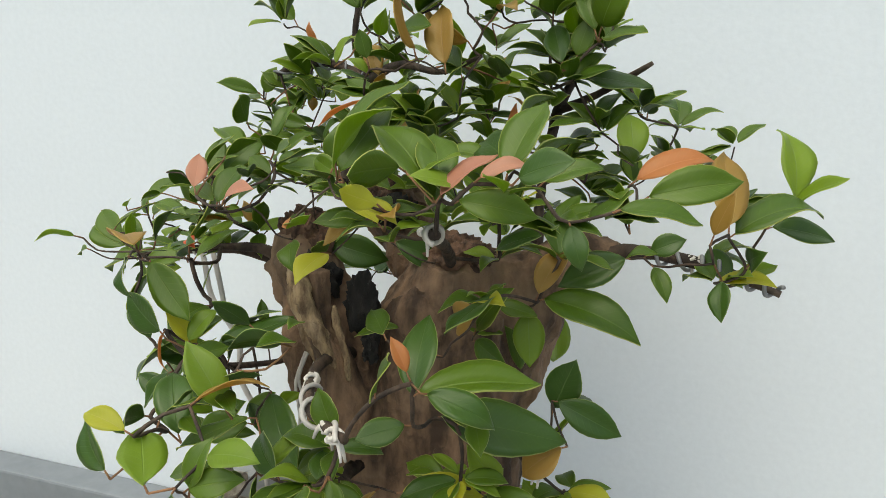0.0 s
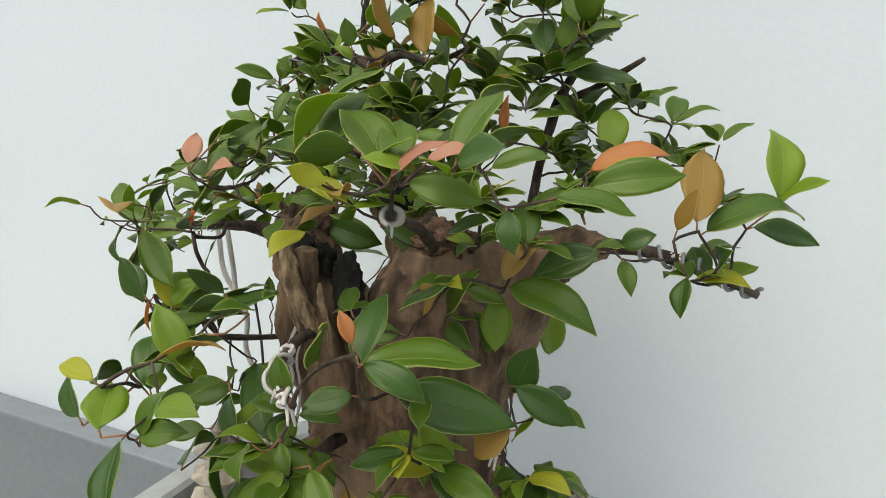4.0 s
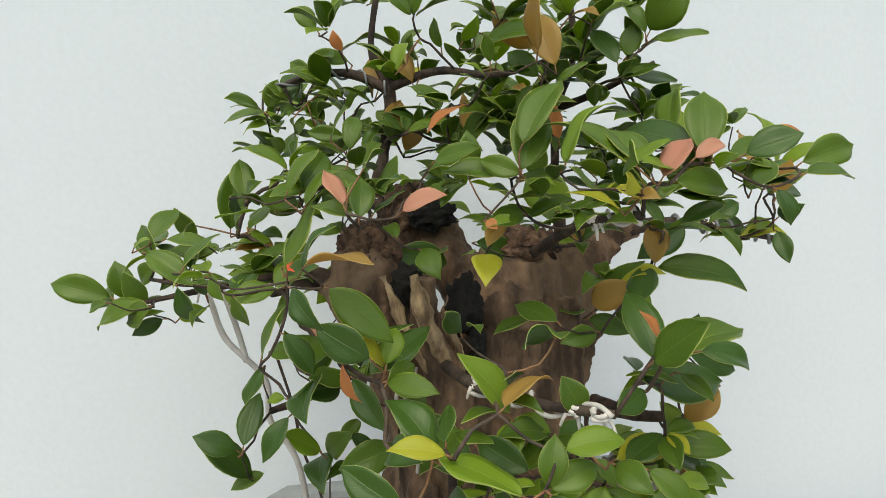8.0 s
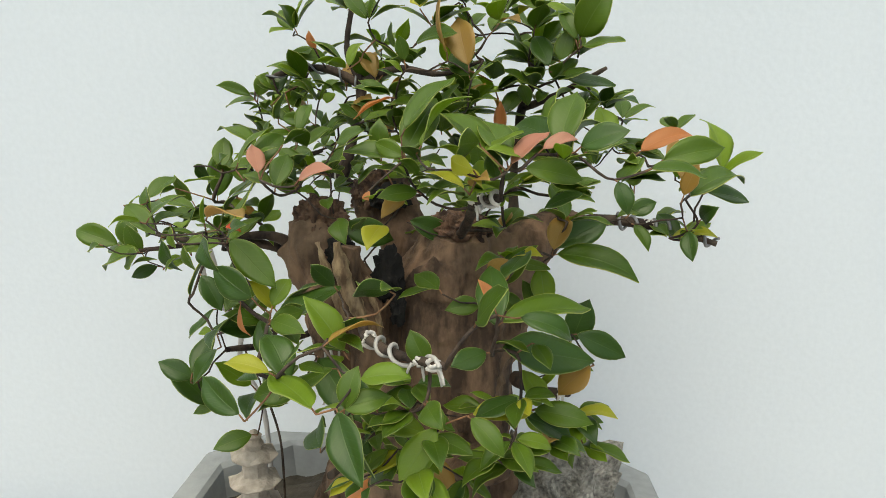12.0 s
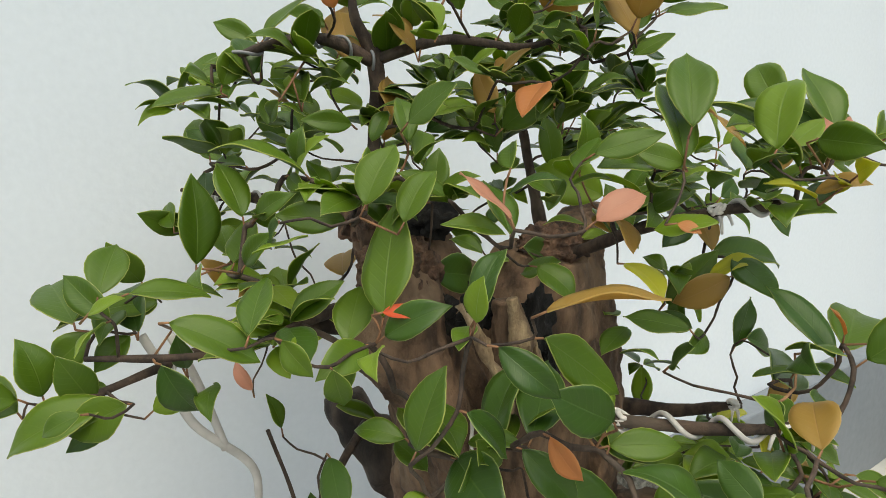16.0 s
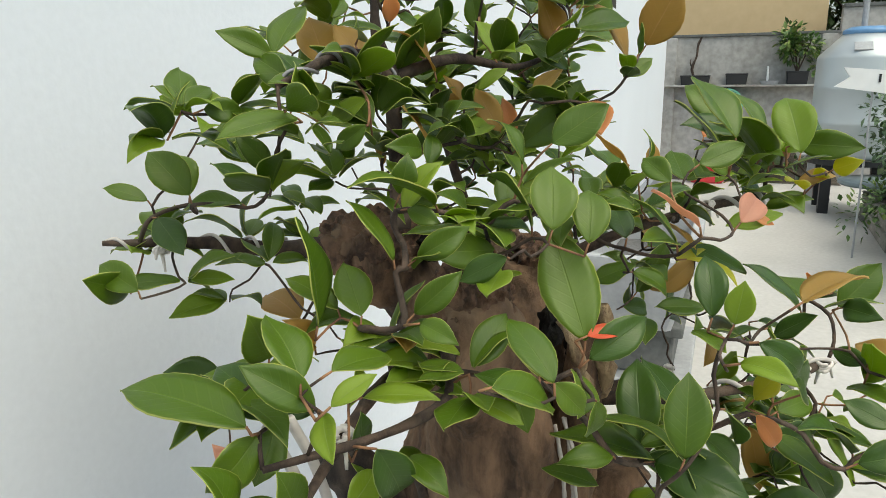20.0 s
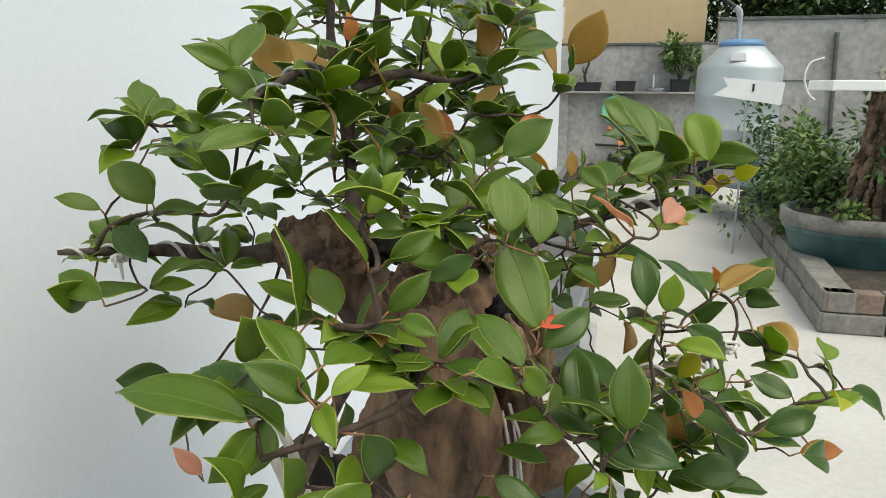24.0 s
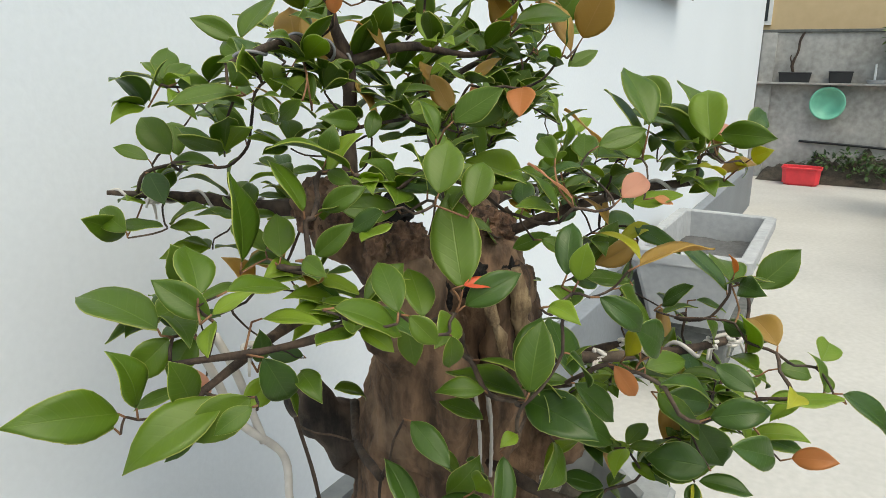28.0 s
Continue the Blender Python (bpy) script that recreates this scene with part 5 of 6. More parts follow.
def tie(c, r, seed):
    """A knot of cord: a few loops and two frayed ends."""
    ob = thing("cord_tie", "white cord knotted round a branch, ends frayed", "cord tie", c, "cord ties")
    rr = random.Random(seed)
    for k in range(3):
        pts = []
        ax, ay = rr.uniform(0, 6), rr.uniform(-0.8, 0.8)
        for s in range(13):
            a = s * 0.57
            v = Matrix.Rotation(ax, 3, "Z") @ Matrix.Rotation(ay, 3, "X") @ Vector((math.cos(a) * r, math.sin(a) * r * 0.7, (s - 6) * 0.0006))
            pts.append((*v, 0.0019))
        part("loop", tube(pts, 6, None, 0.004, 0.2, k, lumps=200), M_CORD, ob, "", True)
    for k in range(2):
        d = Vector((rr.uniform(-1, 1), rr.uniform(-1, 0.2), rr.uniform(-1, 0.3))).normalized()
        part("end", tube([(0, 0, 0, 0.0019), (*(d * r * 1.4), 0.0017), (*(d * r * 2.2 + Vector((0, 0, -0.008))), 0.0011)], 6, None, 0.004, 0.3, k, lumps=250), M_CORD, ob, "", True)


M_CORD = plain("white_cord", (0.66, 0.62, 0.58), 0.8, 0.0, 0.2, 120)
for k, c in enumerate(((-0.225, 0.43, 1.117), (-0.24, 0.448, 1.115), (-0.194, 0.54, 1.253), (-0.30, 0.54, 1.105), (-0.57, 0.729, 1.163), (-0.46, 0.965, 1.236), (0.03, 0.742, 1.205), (-0.09, 0.57, 1.04))):
    tie(c, (0.007, 0.006, 0.006, 0.006, 0.006, 0.006, 0.005, 0.005)[k], k)
for k, (pts, r) in enumerate((
        ([(-0.585, 0.775, 1.168), (-0.572, 0.768, 1.135), (-0.557, 0.76, 1.09), (-0.515, 0.752, 1.04), (-0.512, 0.748, 0.99), (-0.485, 0.745, 0.94), (-0.474, 0.742, 0.87), (-0.47, 0.74, 0.775)], 0.0036),
        ([(-0.565, 0.772, 1.165), (-0.552, 0.765, 1.13), (-0.541, 0.76, 1.09), (-0.535, 0.755, 1.062)], 0.0036),
        ([(-0.50, 0.75, 1.07), (-0.485, 0.745, 1.01), (-0.475, 0.74, 0.95), (-0.455, 0.735, 0.88), (-0.45, 0.735, 0.775)], 0.0018))):
    ob = part("hanging_wire", tube([(*p, r) for p in pts], 8, None, 0.006, 0.1, k, lumps=60), (M_WIRE, M_WIRE, M_TWIG)[k], None, "", True)
    tagged(ob, ("thick grey guy wire running from branch to pot", "short grey wire end hanging from a branch", "thin dark guy wire down to the pot")[k], "wire", "guy wires")
for k, pts in enumerate((
        [(-0.362, 0.645, 1.085), (-0.369, 0.636, 1.05), (-0.364, 0.634, 1.01), (-0.371, 0.630, 0.985)],
        [(-0.346, 0.640, 1.085), (-0.352, 0.633, 1.05), (-0.345, 0.631, 1.015), (-0.350, 0.628, 0.97)],
        [(-0.355, 0.640, 1.09), (-0.361, 0.628, 1.06), (-0.353, 0.628, 1.03), (-0.359, 0.624, 1.0)])):
    ob = part("loose_cord", tube([(*p, 0.0018) for p in pts], 6, None, 0.004, 0.5, k, lumps=150), M_WIRE, None, "", True)
    tagged(ob, "loose pale cord hanging against the trunk", "cord", "loose cords")

# ---- the pot ----
pot = thing("bonsai_pot", "rectangular grey cement bonsai pot with chamfered corners", "plant pot")


def rounded(x0, y0, x1, y1, c):
    return [(x0 + c, y0), (x1 - c, y0), (x1, y0 + c), (x1, y1 - c), (x1 - c, y1), (x0 + c, y1), (x0, y1 - c), (x0, y0 + c)]


def tub(x0, y0, x1, y1, z0, z1, wall=0.05, cut=0.07, taper=0.05, lip=0.02, liph=0.05, deep=0.06, into=None):
    """An eight-sided trough with a projecting lip and a hollow inside."""
    bm = into or bmesh.new()
    levels = [(taper, z0), (lip, z1 - liph - 0.01), (lip, z1 - liph), (0.0, z1 - liph + 0.004), (0.0, z1 - 0.006), (0.006, z1), (wall - 0.006, z1), (wall, z1 - 0.006), (wall + 0.01, z1 - deep), (wall + 0.02, z1 - deep - 0.001)]
    rings = []
    for inset, z in levels:
        rings.append([bm.verts.new((x, y, z)) for x, y in rounded(x0 + inset, y0 + inset, x1 - inset, y1 - inset, cut)])
    for a, b in zip(rings, rings[1:]):
        for k in range(8):
            bm.faces.new((a[k], a[(k + 1) % 8], b[(k + 1) % 8], b[k]))
    bm.faces.new(list(reversed(rings[0])))
    bm.faces.new(rings[-1])
    return bm


part("body", tub(-0.605, 0.50, 0.085, 0.925, 0.60, 0.805, 0.042, 0.085, 0.05, 0.012, 0.05, 0.07), M_CEMENT, pot)
bm = bmesh.new()
bmesh.ops.create_grid(bm, x_segments=46, y_segments=26, size=0.5)
for v in bm.verts:
    x, y = -0.26 + v.co.x * 0.60, 0.7125 + v.co.y * 0.335
    v.co = Vector((x, y, 0.755 + 0.02 * math.exp(-((x - TX) ** 2 + (y - TY) ** 2) / 0.02) + 0.012 * noise.fractal(Vector((x, y, 0)) * 14, 1, 2, 5)))
part("soil", bm, M_SOIL, pot, "dark damp soil", True)
for x in (-0.50, -0.02):
    part("foot", box(x - 0.06, 0.56, 0.572, x + 0.06, 0.87, 0.602, 0.004), M_CEMENT, pot)
stand = thing("pot_stand", "plain cement block stand under the bonsai pot", "stand")
part("block", box(-0.52, 0.54, 0.0, 0.0, 0.89, 0.53, 0.008), M_CEMENT, stand)
part("slab", box(-0.57, 0.52, 0.53, 0.05, 0.91, 0.572, 0.006), M_CEMENT, stand)


def rock(c, r, sq, seed, label):
    bm = gnarl(blob(c, r, sq, None, 4, 0.5, 1.6, seed), r * 0.16, 2.2 / r, seed, 1.0)
    for v in bm.verts:
        v.co += (v.co - Vector(c)).normalized() * (r * 0.10 * noise.cell(v.co * (3.2 / r)))
    tagged(part("rock", bm, M_ROCK, None, "", True), label, "rock", "rocks in the pot")


rock((-0.062, 0.725, 0.815), 0.082, (1.0, 0.72, 1.2), 1.0, "jagged pitted grey rock standing on the soil")
rock((-0.035, 0.70, 0.775), 0.045, (0.9, 0.9, 0.9), 2.2, "low pitted grey rock beside the trunk")
rock((-0.42, 0.64, 0.795), 0.036, (1, 0.9, 1.15), 3.1, "small pale pitted rock beside the tower")
rock((-0.385, 0.62, 0.775), 0.030, (1.2, 0.9, 0.8), 4.9, "small pale pitted rock on the soil")
rock((-0.50, 0.70, 0.77), 0.035, (1.1, 1, 0.8), 5.5, "small dark pitted rock near the pot's end")
rock((-0.14, 0.655, 0.775), 0.035, (1.1, 0.9, 0.9), 6.6, "small grey rock at the trunk's foot")

M_CLAY = stone("grey_clay", (0.55, 0.48, 0.40), (0.26, 0.22, 0.175), 40, 0.9, 0.5, 120)
tower = thing("tower_ornament", "small grey clay pagoda ornament with stacked roofs", "garden ornament", (-0.455, 0.62, 0.758))
z, r = 0.0, 0.036
for k in range(5):
    part("storey", lathe([(0, z), (r * 0.70, z), (r * 0.66, z + 0.018), (r * 0.68, z + 0.022), (0, z + 0.022)], 6), M_CLAY, tower)
    bm = lathe([(0, z + 0.0215), (r * 1.12, z + 0.0225), (r * 1.16, z + 0.025), (r * 0.86, z + 0.0315), (r * 0.60, z + 0.0355), (0, z + 0.0356)], 12)
    for v in bm.verts:
        a = math.atan2(v.co.y, v.co.x)
        if math.hypot(v.co.x, v.co.y) > r:
            v.co.z += 0.004 * abs(math.cos(3 * a)) ** 6
            v.co.x *= 1 + 0.10 * abs(math.cos(3 * a)) ** 4
            v.co.y *= 1 + 0.10 * abs(math.cos(3 * a)) ** 4
    part("roof", bm, M_CLAY, tower, "upturned tiled roof")
    z += 0.034
    r *= 0.90
part("finial", lathe([(0, z), (0.011, z), (0.012, z + 0.008), (0.008, z + 0.014), (0.010, z + 0.018), (0.004, z + 0.024), (0, z + 0.026)], 12), M_CLAY, tower)

# ---- cement troughs by the wall ----
def trough(name, label, x0, y0, x1, y1, z0, z1, soil=True):
    ob = thing(name, label, "planter", (0, 0, 0))
    part("body", tub(x0, y0, x1, y1, z0, z1, 0.055, 0.02, 0.09, 0.022, 0.06, 0.16), M_CEMENT_GREY, ob)
    if soil:
        bm = bmesh.new()
        bmesh.ops.create_grid(bm, x_segments=24, y_segments=16, size=0.5)
        for v in bm.verts:
            x, y = (x0 + x1) / 2 + v.co.x * (x1 - x0 - 0.13), (y0 + y1) / 2 + v.co.y * (y1 - y0 - 0.13)
            v.co = Vector((x, y, z1 - 0.145 + 0.015 * noise.fractal(Vector((x, y, z1)) * 9, 1, 2, 4)))
        part("soil", bm, M_SILT, ob, "dark damp silt", True)
    return ob


M_TEAL = plain("teal_glaze", (0.055, 0.125, 0.125), 0.4, 0.0, 0.35, 7)
M_SILT = stone("damp_silt", (0.13, 0.13, 0.13), (0.06, 0.06, 0.06), 6, 0.9, 0.5, 40)
M_CEMENT_GREY = stone("pale_cement", (0.42, 0.43, 0.44), (0.29, 0.30, 0.31), 3.0, 0.8, 0.25, 30)
trough("cement_trough", "deep grey cement trough with projecting lip, nearly empty", 2.06, 0.60, 3.15, 1.105, 0.30, 0.64)
for x, y, w, d, h in ((2.58, 0.85, 0.66, 0.34, 0.30),):
    ob = thing("trough_stand", "dark damp cement block under a trough", "stand", (0, 0, 0))
    part("block", box(x - w / 2, y - d / 2, 0.052 if h > 0.2 else 0.0, x + w / 2, y + d / 2, h - 0.05, 0.012), M_CEMENT_DARK, ob)
    part("cap", box(x - w / 2 - 0.04, y - d / 2 - 0.04, h - 0.05, x + w / 2 + 0.04, y + d / 2 + 0.04, h, 0.008), M_CEMENT_DARK, ob)
slab = part("floor_slab", box(2.16, 0.60, 0.0, 3.0, 1.08, 0.05, 0.008), M_CEMENT_GREY)
tagged(slab, "low grey cement slab under a trough stand", "slab", kind="structure")

# ---- end wall: ledge, pilasters, coping, pots ----
ledge = part("wall_ledge", box(END_X - 0.165, -0.75, 1.262, END_X - 0.002, 3.2, 1.29, 0.006), M_RENDER)
tagged(ledge, "narrow cement ledge along the boundary wall", "ledge", kind="structure")
for y in (1.36, -0.62):
    tagged(part("wall_pier", box(END_X - 0.06, y - 0.09, 0.0, END_X - 0.002, y + 0.09, 1.93, 0.006), M_RENDER), "shallow grey pier of the boundary wall", "pier", kind="structure")
coping = part("wall_coping", box(END_X - 0.03, -0.75, 1.932, END_X + 0.23, 3.2, 1.97, 0.006), M_CEMENT_DARK)
tagged(coping, "dark weathered coping on the boundary wall", "coping", kind="structure")
coping2 = part("wall_coping", box(END_X - 0.01, -9.0, 2.252, END_X + 0.25, -0.753, 2.30, 0.008), M_CEMENT_DARK)
tagged(coping2, "dark stained coping on the higher wall", "coping", kind="structure")
joint = part("wall_seam", box(END_X + 0.004, -9.0, 1.44, END_X + 0.018, -0.78, 1.455), M_CEMENT_DARK)
tagged(joint, "dark horizontal joint in the rendered wall", "seam", kind="structure")
tagged(part("wall_pipe", tube([(END_X - 0.03, -2.24, 2.08, 0.03), (END_X - 0.03, -2.26, 1.6, 0.03), (END_X - 0.03, -2.33, 0.0, 0.03)], 10), M_CEMENT_DARK, None, "", True), "dark vertical pipe on the boundary wall", "pipe")
tagged(part("hose", tube([(END_X - 0.04, -2.12, 1.75, 0.014), (END_X - 0.04, -1.95, 1.68, 0.014), (END_X - 0.04, -1.90, 1.48, 0.014), (END_X - 0.04, -1.97, 1.28, 0.014), (END_X - 0.04, -2.06, 1.19, 0.014)], 10, None, 0.03), M_WHITEP, None, "", True), "white plastic hose curving against the wall", "hose")
tagged(part("wall_conduit", tube([(END_X - 0.03, 0.85, 0.52, 0.016), (END_X - 0.03, 0.3, 0.50, 0.016), (END_X - 0.03, -0.35, 0.47, 0.016)], 8, None, 0.05), M_DARKMETAL, None, "", True), "thin dark pipe running low along the wall", "pipe")


def shrub_leaves(parent, c, rad, n, size, mats, seed, wide=1.0, name="leaves", label="clustered small leaves", hollow=0.35):
    """A crown of many single leaves round a point, uneven, with gaps."""
    rr = random.Random(seed)
    lobes = [Vector((rr.gauss(0, 0.5), rr.gauss(0, 0.5), rr.gauss(0, 0.45))) for _ in range(max(5, n // 60))]
    v_, f_, m_ = [], [], []
    for _ in range(n):
        lo = rr.choice(lobes)
        d = Vector((rr.gauss(0, 1), rr.gauss(0, 1), rr.gauss(0, 1))).normalized()
        p = lo + d * rr.uniform(hollow, 1.0) * 0.45
        p = Vector((c[0] + p.x * rad[0], c[1] + p.y * rad[1], c[2] + p.z * rad[2]))
        y = (d + Vector((rr.uniform(-0.7, 0.7), rr.uniform(-0.7, 0.7), rr.uniform(-0.4, 0.6)))).normalized()
        x = y.cross(Vector((rr.uniform(-0.4, 0.4), rr.uniform(-0.4, 0.4), 1))).normalized()
        z = x.cross(y)
        s = size * rr.uniform(0.6, 1.3)
        w = s * 0.26 * wide
        o = len(v_)
        v_ += [tuple(q) for q in (p, p + y * s * 0.35 + x * w + z * s * 0.06, p + y * s * 0.7 + x * w * 0.75, p + y * s - z * s * 0.1, p + y * s * 0.7 - x * w * 0.75, p + y * s * 0.35 - x * w + z * s * 0.06, p + y * s * 0.45)]
        f_ += [(o, o + 1, o + 6), (o + 1, o + 2, o + 6), (o + 2, o + 3, o + 6), (o + 3, o + 4, o + 6), (o + 4, o + 5, o + 6), (o + 5, o, o + 6)]
        m_ += [rr.randrange(len(mats))] * 6
    me = bpy.data.meshes.new(name)
    me.from_pydata(v_, [], f_)
    me.polygons.foreach_set("material_index", m_)
    for mt in mats:
        me.materials.append(mt)
    ob = new(name, me)
    ob.parent = parent
    return tagged(ob, label, kind="stuff")


def foliage(name, deep, light):
    mat, n, l, bsdf = nodes_of(name)
    geo, mix = n.new("ShaderNodeNewGeometry"), n.new("ShaderNodeMix")
    mix.data_type = "RGBA"
    mix.inputs["A"].default_value, mix.inputs["B"].default_value = (*deep, 1), (*light, 1)
    l.new(geo.outputs["Random Per Island"], mix.inputs["Factor"])
    l.new(mix.outputs["Result"], bsdf.inputs["Base Color"])
    bsdf.inputs["Roughness"].default_value = 0.5
    return mat


M_FOL = foliage("shrub_leaf", (0.035, 0.085, 0.018), (0.10, 0.19, 0.04))
M_FOL_DARK = foliage("hedge_leaf", (0.022, 0.050, 0.016), (0.075, 0.125, 0.035))
M_FOL_LIGHT = foliage("bright_leaf", (0.08, 0.15, 0.03), (0.20, 0.27, 0.06))
M_FOL_BLUE = foliage("bluish_leaf", (0.05, 0.11, 0.05), (0.14, 0.22, 0.11))
M_FLOWER = foliage("yellow_flower", (0.75, 0.52, 0.02), (0.85, 0.68, 0.05))


def wall_pot(y0, y1, h, label, x=END_X - 0.09):
    ob = thing("flower_pot", label, "plant pot", (0, 0, 0), "pots on the ledge")
    part("body", tub(x - 0.075, y0, x + 0.075, y1, 1.292, 1.292 + h, 0.012, 0.012, 0.02, 0.008, 0.02, 0.03), M_BLACKP, ob)
    part("soil", box(x - 0.058, y0 + 0.02, 1.292 + h - 0.028, x + 0.058, y1 - 0.02, 1.292 + h - 0.012), M_SOIL, ob)
    return ob


wall_pot(0.80, 1.20, 0.13, "long black plastic planting tray on the wall ledge")
wall_pot(0.32, 0.61, 0.15, "square black plastic pot on the wall ledge")
wall_pot(1.46, 1.78, 0.13, "black plastic pot beside the pier")
wall_pot(-0.42, -0.14, 0.17, "black pot holding a leafy plant")
dish = thing("clay_dish", "flat pale dish with a white stick standing in it", "dish", (END_X - 0.09, 0.05, 1.292))
part("bowl", lathe([(0, 0), (0.10, 0), (0.125, 0.045), (0.118, 0.048), (0.095, 0.012), (0, 0.012)], 24, None, (0, 0, 0), 1.0), M_CEMENT_GREY, dish)
for v in dish.children[0].data.vertices:
    v.co.x *= 0.6
part("stick", tube([(0, 0.03, 0.012, 0.014), (0, 0.03, 0.12, 0.014), (0, 0.035, 0.24, 0.011)], 8), M_WHITEP, dish)
dead = thing("dead_seedling", "bare crooked stem growing from the black tray", "plant", (END_X - 0.09, 1.02, 1.40))
part("stem", tube([(0, 0, 0, 0.016), (0, 0.03, 0.12, 0.02), (0, -0.02, 0.27, 0.014), (0, -0.03, 0.42, 0.016), (0, -0.07, 0.53, 0.014)], 8, None, 0.02, 0.4, 3, lumps=25), M_TWIG, dead)
part("side_shoot", tube([(0, 0.03, 0.12, 0.01), (0, 0.06, 0.2, 0.008), (0, 0.05, 0.24, 0.005)], 6), M_TWIG, dead)
leafy = thing("potted_shrub", "bushy light green plant in the black ledge pot", "plant", (END_X - 0.12, -0.27, 1.44))
for k in range(4):
    part("stem", tube([(0, 0, 0, 0.012), (0.02 * k - 0.03, 0.05 * k - 0.07, 0.2, 0.009), (0.03 * k - 0.05, 0.1 * k - 0.13, 0.42, 0.005)], 6), M_TWIG, leafy)
shrub_leaves(leafy, (0, 0.02, 0.36), (0.22, 0.34, 0.32), 520, 0.085, [M_FOL, M_FOL_LIGHT], 7)

basin = thing("green_basin", "pale green plastic basin hung on the wall", "basin", (END_X - 0.012, 0.57, 1.03))
bm = lathe([(0, 0), (0.15, 0), (0.158, 0.01), (0.195, 0.105), (0.215, 0.11), (0.215, 0.116), (0.192, 0.116), (0.15, 0.018), (0, 0.012)], 40)
bmesh.ops.rotate(bm, verts=bm.verts, matrix=Matrix.Rotation(radians(-90), 3, "Y"))
part("shell", bm, M_GREENP, basin, "", True)
part("hook", tube([(-0.01, 0, 0.205, 0.005), (0.012, 0, 0.225, 0.005)], 6), M_DARKMETAL, basin)
red = thing("red_basin", "red plastic wash basin standing on the floor", "basin", (9.33, 0.74, 0.0))
bm = tub(-0.17, -0.24, 0.17, 0.24, 0.0, 0.235, 0.014, 0.05, 0.045, 0.012, 0.025, 0.21)
part("shell", bm, M_RED, red)
# earth and weeds along the wall's foot
bm = bmesh.new()
bmesh.ops.create_grid(bm, x_segments=12, y_segments=60, size=0.5)
for v in bm.verts:
    u, w = v.co.x + 0.5, v.co.y
    x, y = 9.45 + u * 0.41, 0.2 + w * 2.2
    h = 0.40 * max(0, math.sin(math.pi * (w + 0.5))) ** 0.4 * u ** 1.2
    v.co = Vector((x, y, 0.003 + h * (0.8 + 0.5 * noise.fractal(Vector((x, y, 3)) * 5, 1, 2, 4))))
tagged(part("earth_bank", bm, M_SOIL, None, "", True), "dark damp mossy earth heaped at the wall's foot", "earth bank", kind="structure")
weeds = thing("weeds", "low dark weeds on the damp earth bank", "weeds", (9.72, 0.05, 0.22), kind="stuff")
shrub_leaves(weeds, (0, 0, 0.06), (0.2, 0.75, 0.16), 420, 0.07, [M_FOL_DARK, M_FOL], 9)
cover = thing("drain_cover", "flat square drain cover lying on the floor", "cover", (8.24, -0.46, 0.0))
part("plate", box(-0.13, -0.16, 0.001, 0.13, 0.16, 0.03, 0.006), M_CEMENT_GREY, cover)

# ---- water tank ----
tank = thing("water_tank", "pale steel water tank with a blue lid on a stand", "water tank", (7.55, -0.72, 0.0))
part("body", lathe([(0, 0.56), (0.40, 0.56), (0.435, 0.585), (0.44, 0.62), (0.44, 0.9), (0.446, 0.915), (0.44, 0.93), (0.44, 1.25), (0.446, 1.265), (0.44, 1.28), (0.44, 1.55), (0.432, 1.585), (0.30, 1.72), (0.22, 1.80), (0, 1.80)], 56), M_STEEL, tank, "", True)
part("lid", lathe([(0, 1.79), (0.225, 1.79), (0.232, 1.80), (0.232, 1.83), (0.22, 1.84), (0.16, 1.865), (0, 1.875)], 40), M_BLUEP, tank, "blue plastic lid", True)
bm = box(-0.002, -0.08, -0.055, 0.006, 0.08, 0.055, 0.004)
bmesh.ops.rotate(bm, verts=bm.verts, matrix=Matrix.Rotation(radians(180), 3, "Z") @ Matrix.Rotation(radians(-44), 3, "Y"))
bmesh.ops.translate(bm, verts=bm.verts, vec=Vector((-0.356, 0.08, 1.668)))
part("label_plate", bm, M_CEMENT_GREY, tank, "grey maker's plate")
part("ring", lathe([(0.40, 0.50), (0.44, 0.50), (0.44, 0.558), (0.40, 0.558)], 40), M_DARKMETAL, tank)
for k in range(4):
    a = radians(45 + 90 * k)
    part("leg", box(0.38 * math.cos(a) - 0.05, 0.38 * math.sin(a) - 0.05, 0.0, 0.38 * math.cos(a) + 0.05, 0.38 * math.sin(a) + 0.05, 0.50, 0.006), M_DARKMETAL, tank)
part("outlet", tube([(-0.30, 0.30, 0.62, 0.014), (-0.38, 0.42, 0.62, 0.014), (-0.46, 0.55, 0.615, 0.014)], 10), M_CEMENT_GREY, tank)
pipe = thing("water_pipe", "grey plastic pipe rising from the tank", "pipe", (7.6, -0.68, 1.872))
part("riser", tube([(0, 0, -0.002, 0.028), (0, 0, 0.26, 0.028)], 12), M_CEMENT_GREY, pipe)
part("elbow", tube([(0, 0, 0.24, 0.034), (0, 0.02, 0.30, 0.036), (0, 0.06, 0.335, 0.034)], 12), M_CEMENT_GREY, pipe)
part("run", tube([(0, 0.05, 0.33, 0.026), (0.3, 0.55, 0.75, 0.026)], 12), M_DARKMETAL, pipe)
barrel = thing("low_table", "low dark round table top beside the tank", "table", (6.9, -0.95, 0.0))
part("top", lathe([(0, 0.36), (0.42, 0.36), (0.44, 0.375), (0.44, 0.40), (0.43, 0.41), (0, 0.41)], 36), M_POTBLUE, barrel, "", True)
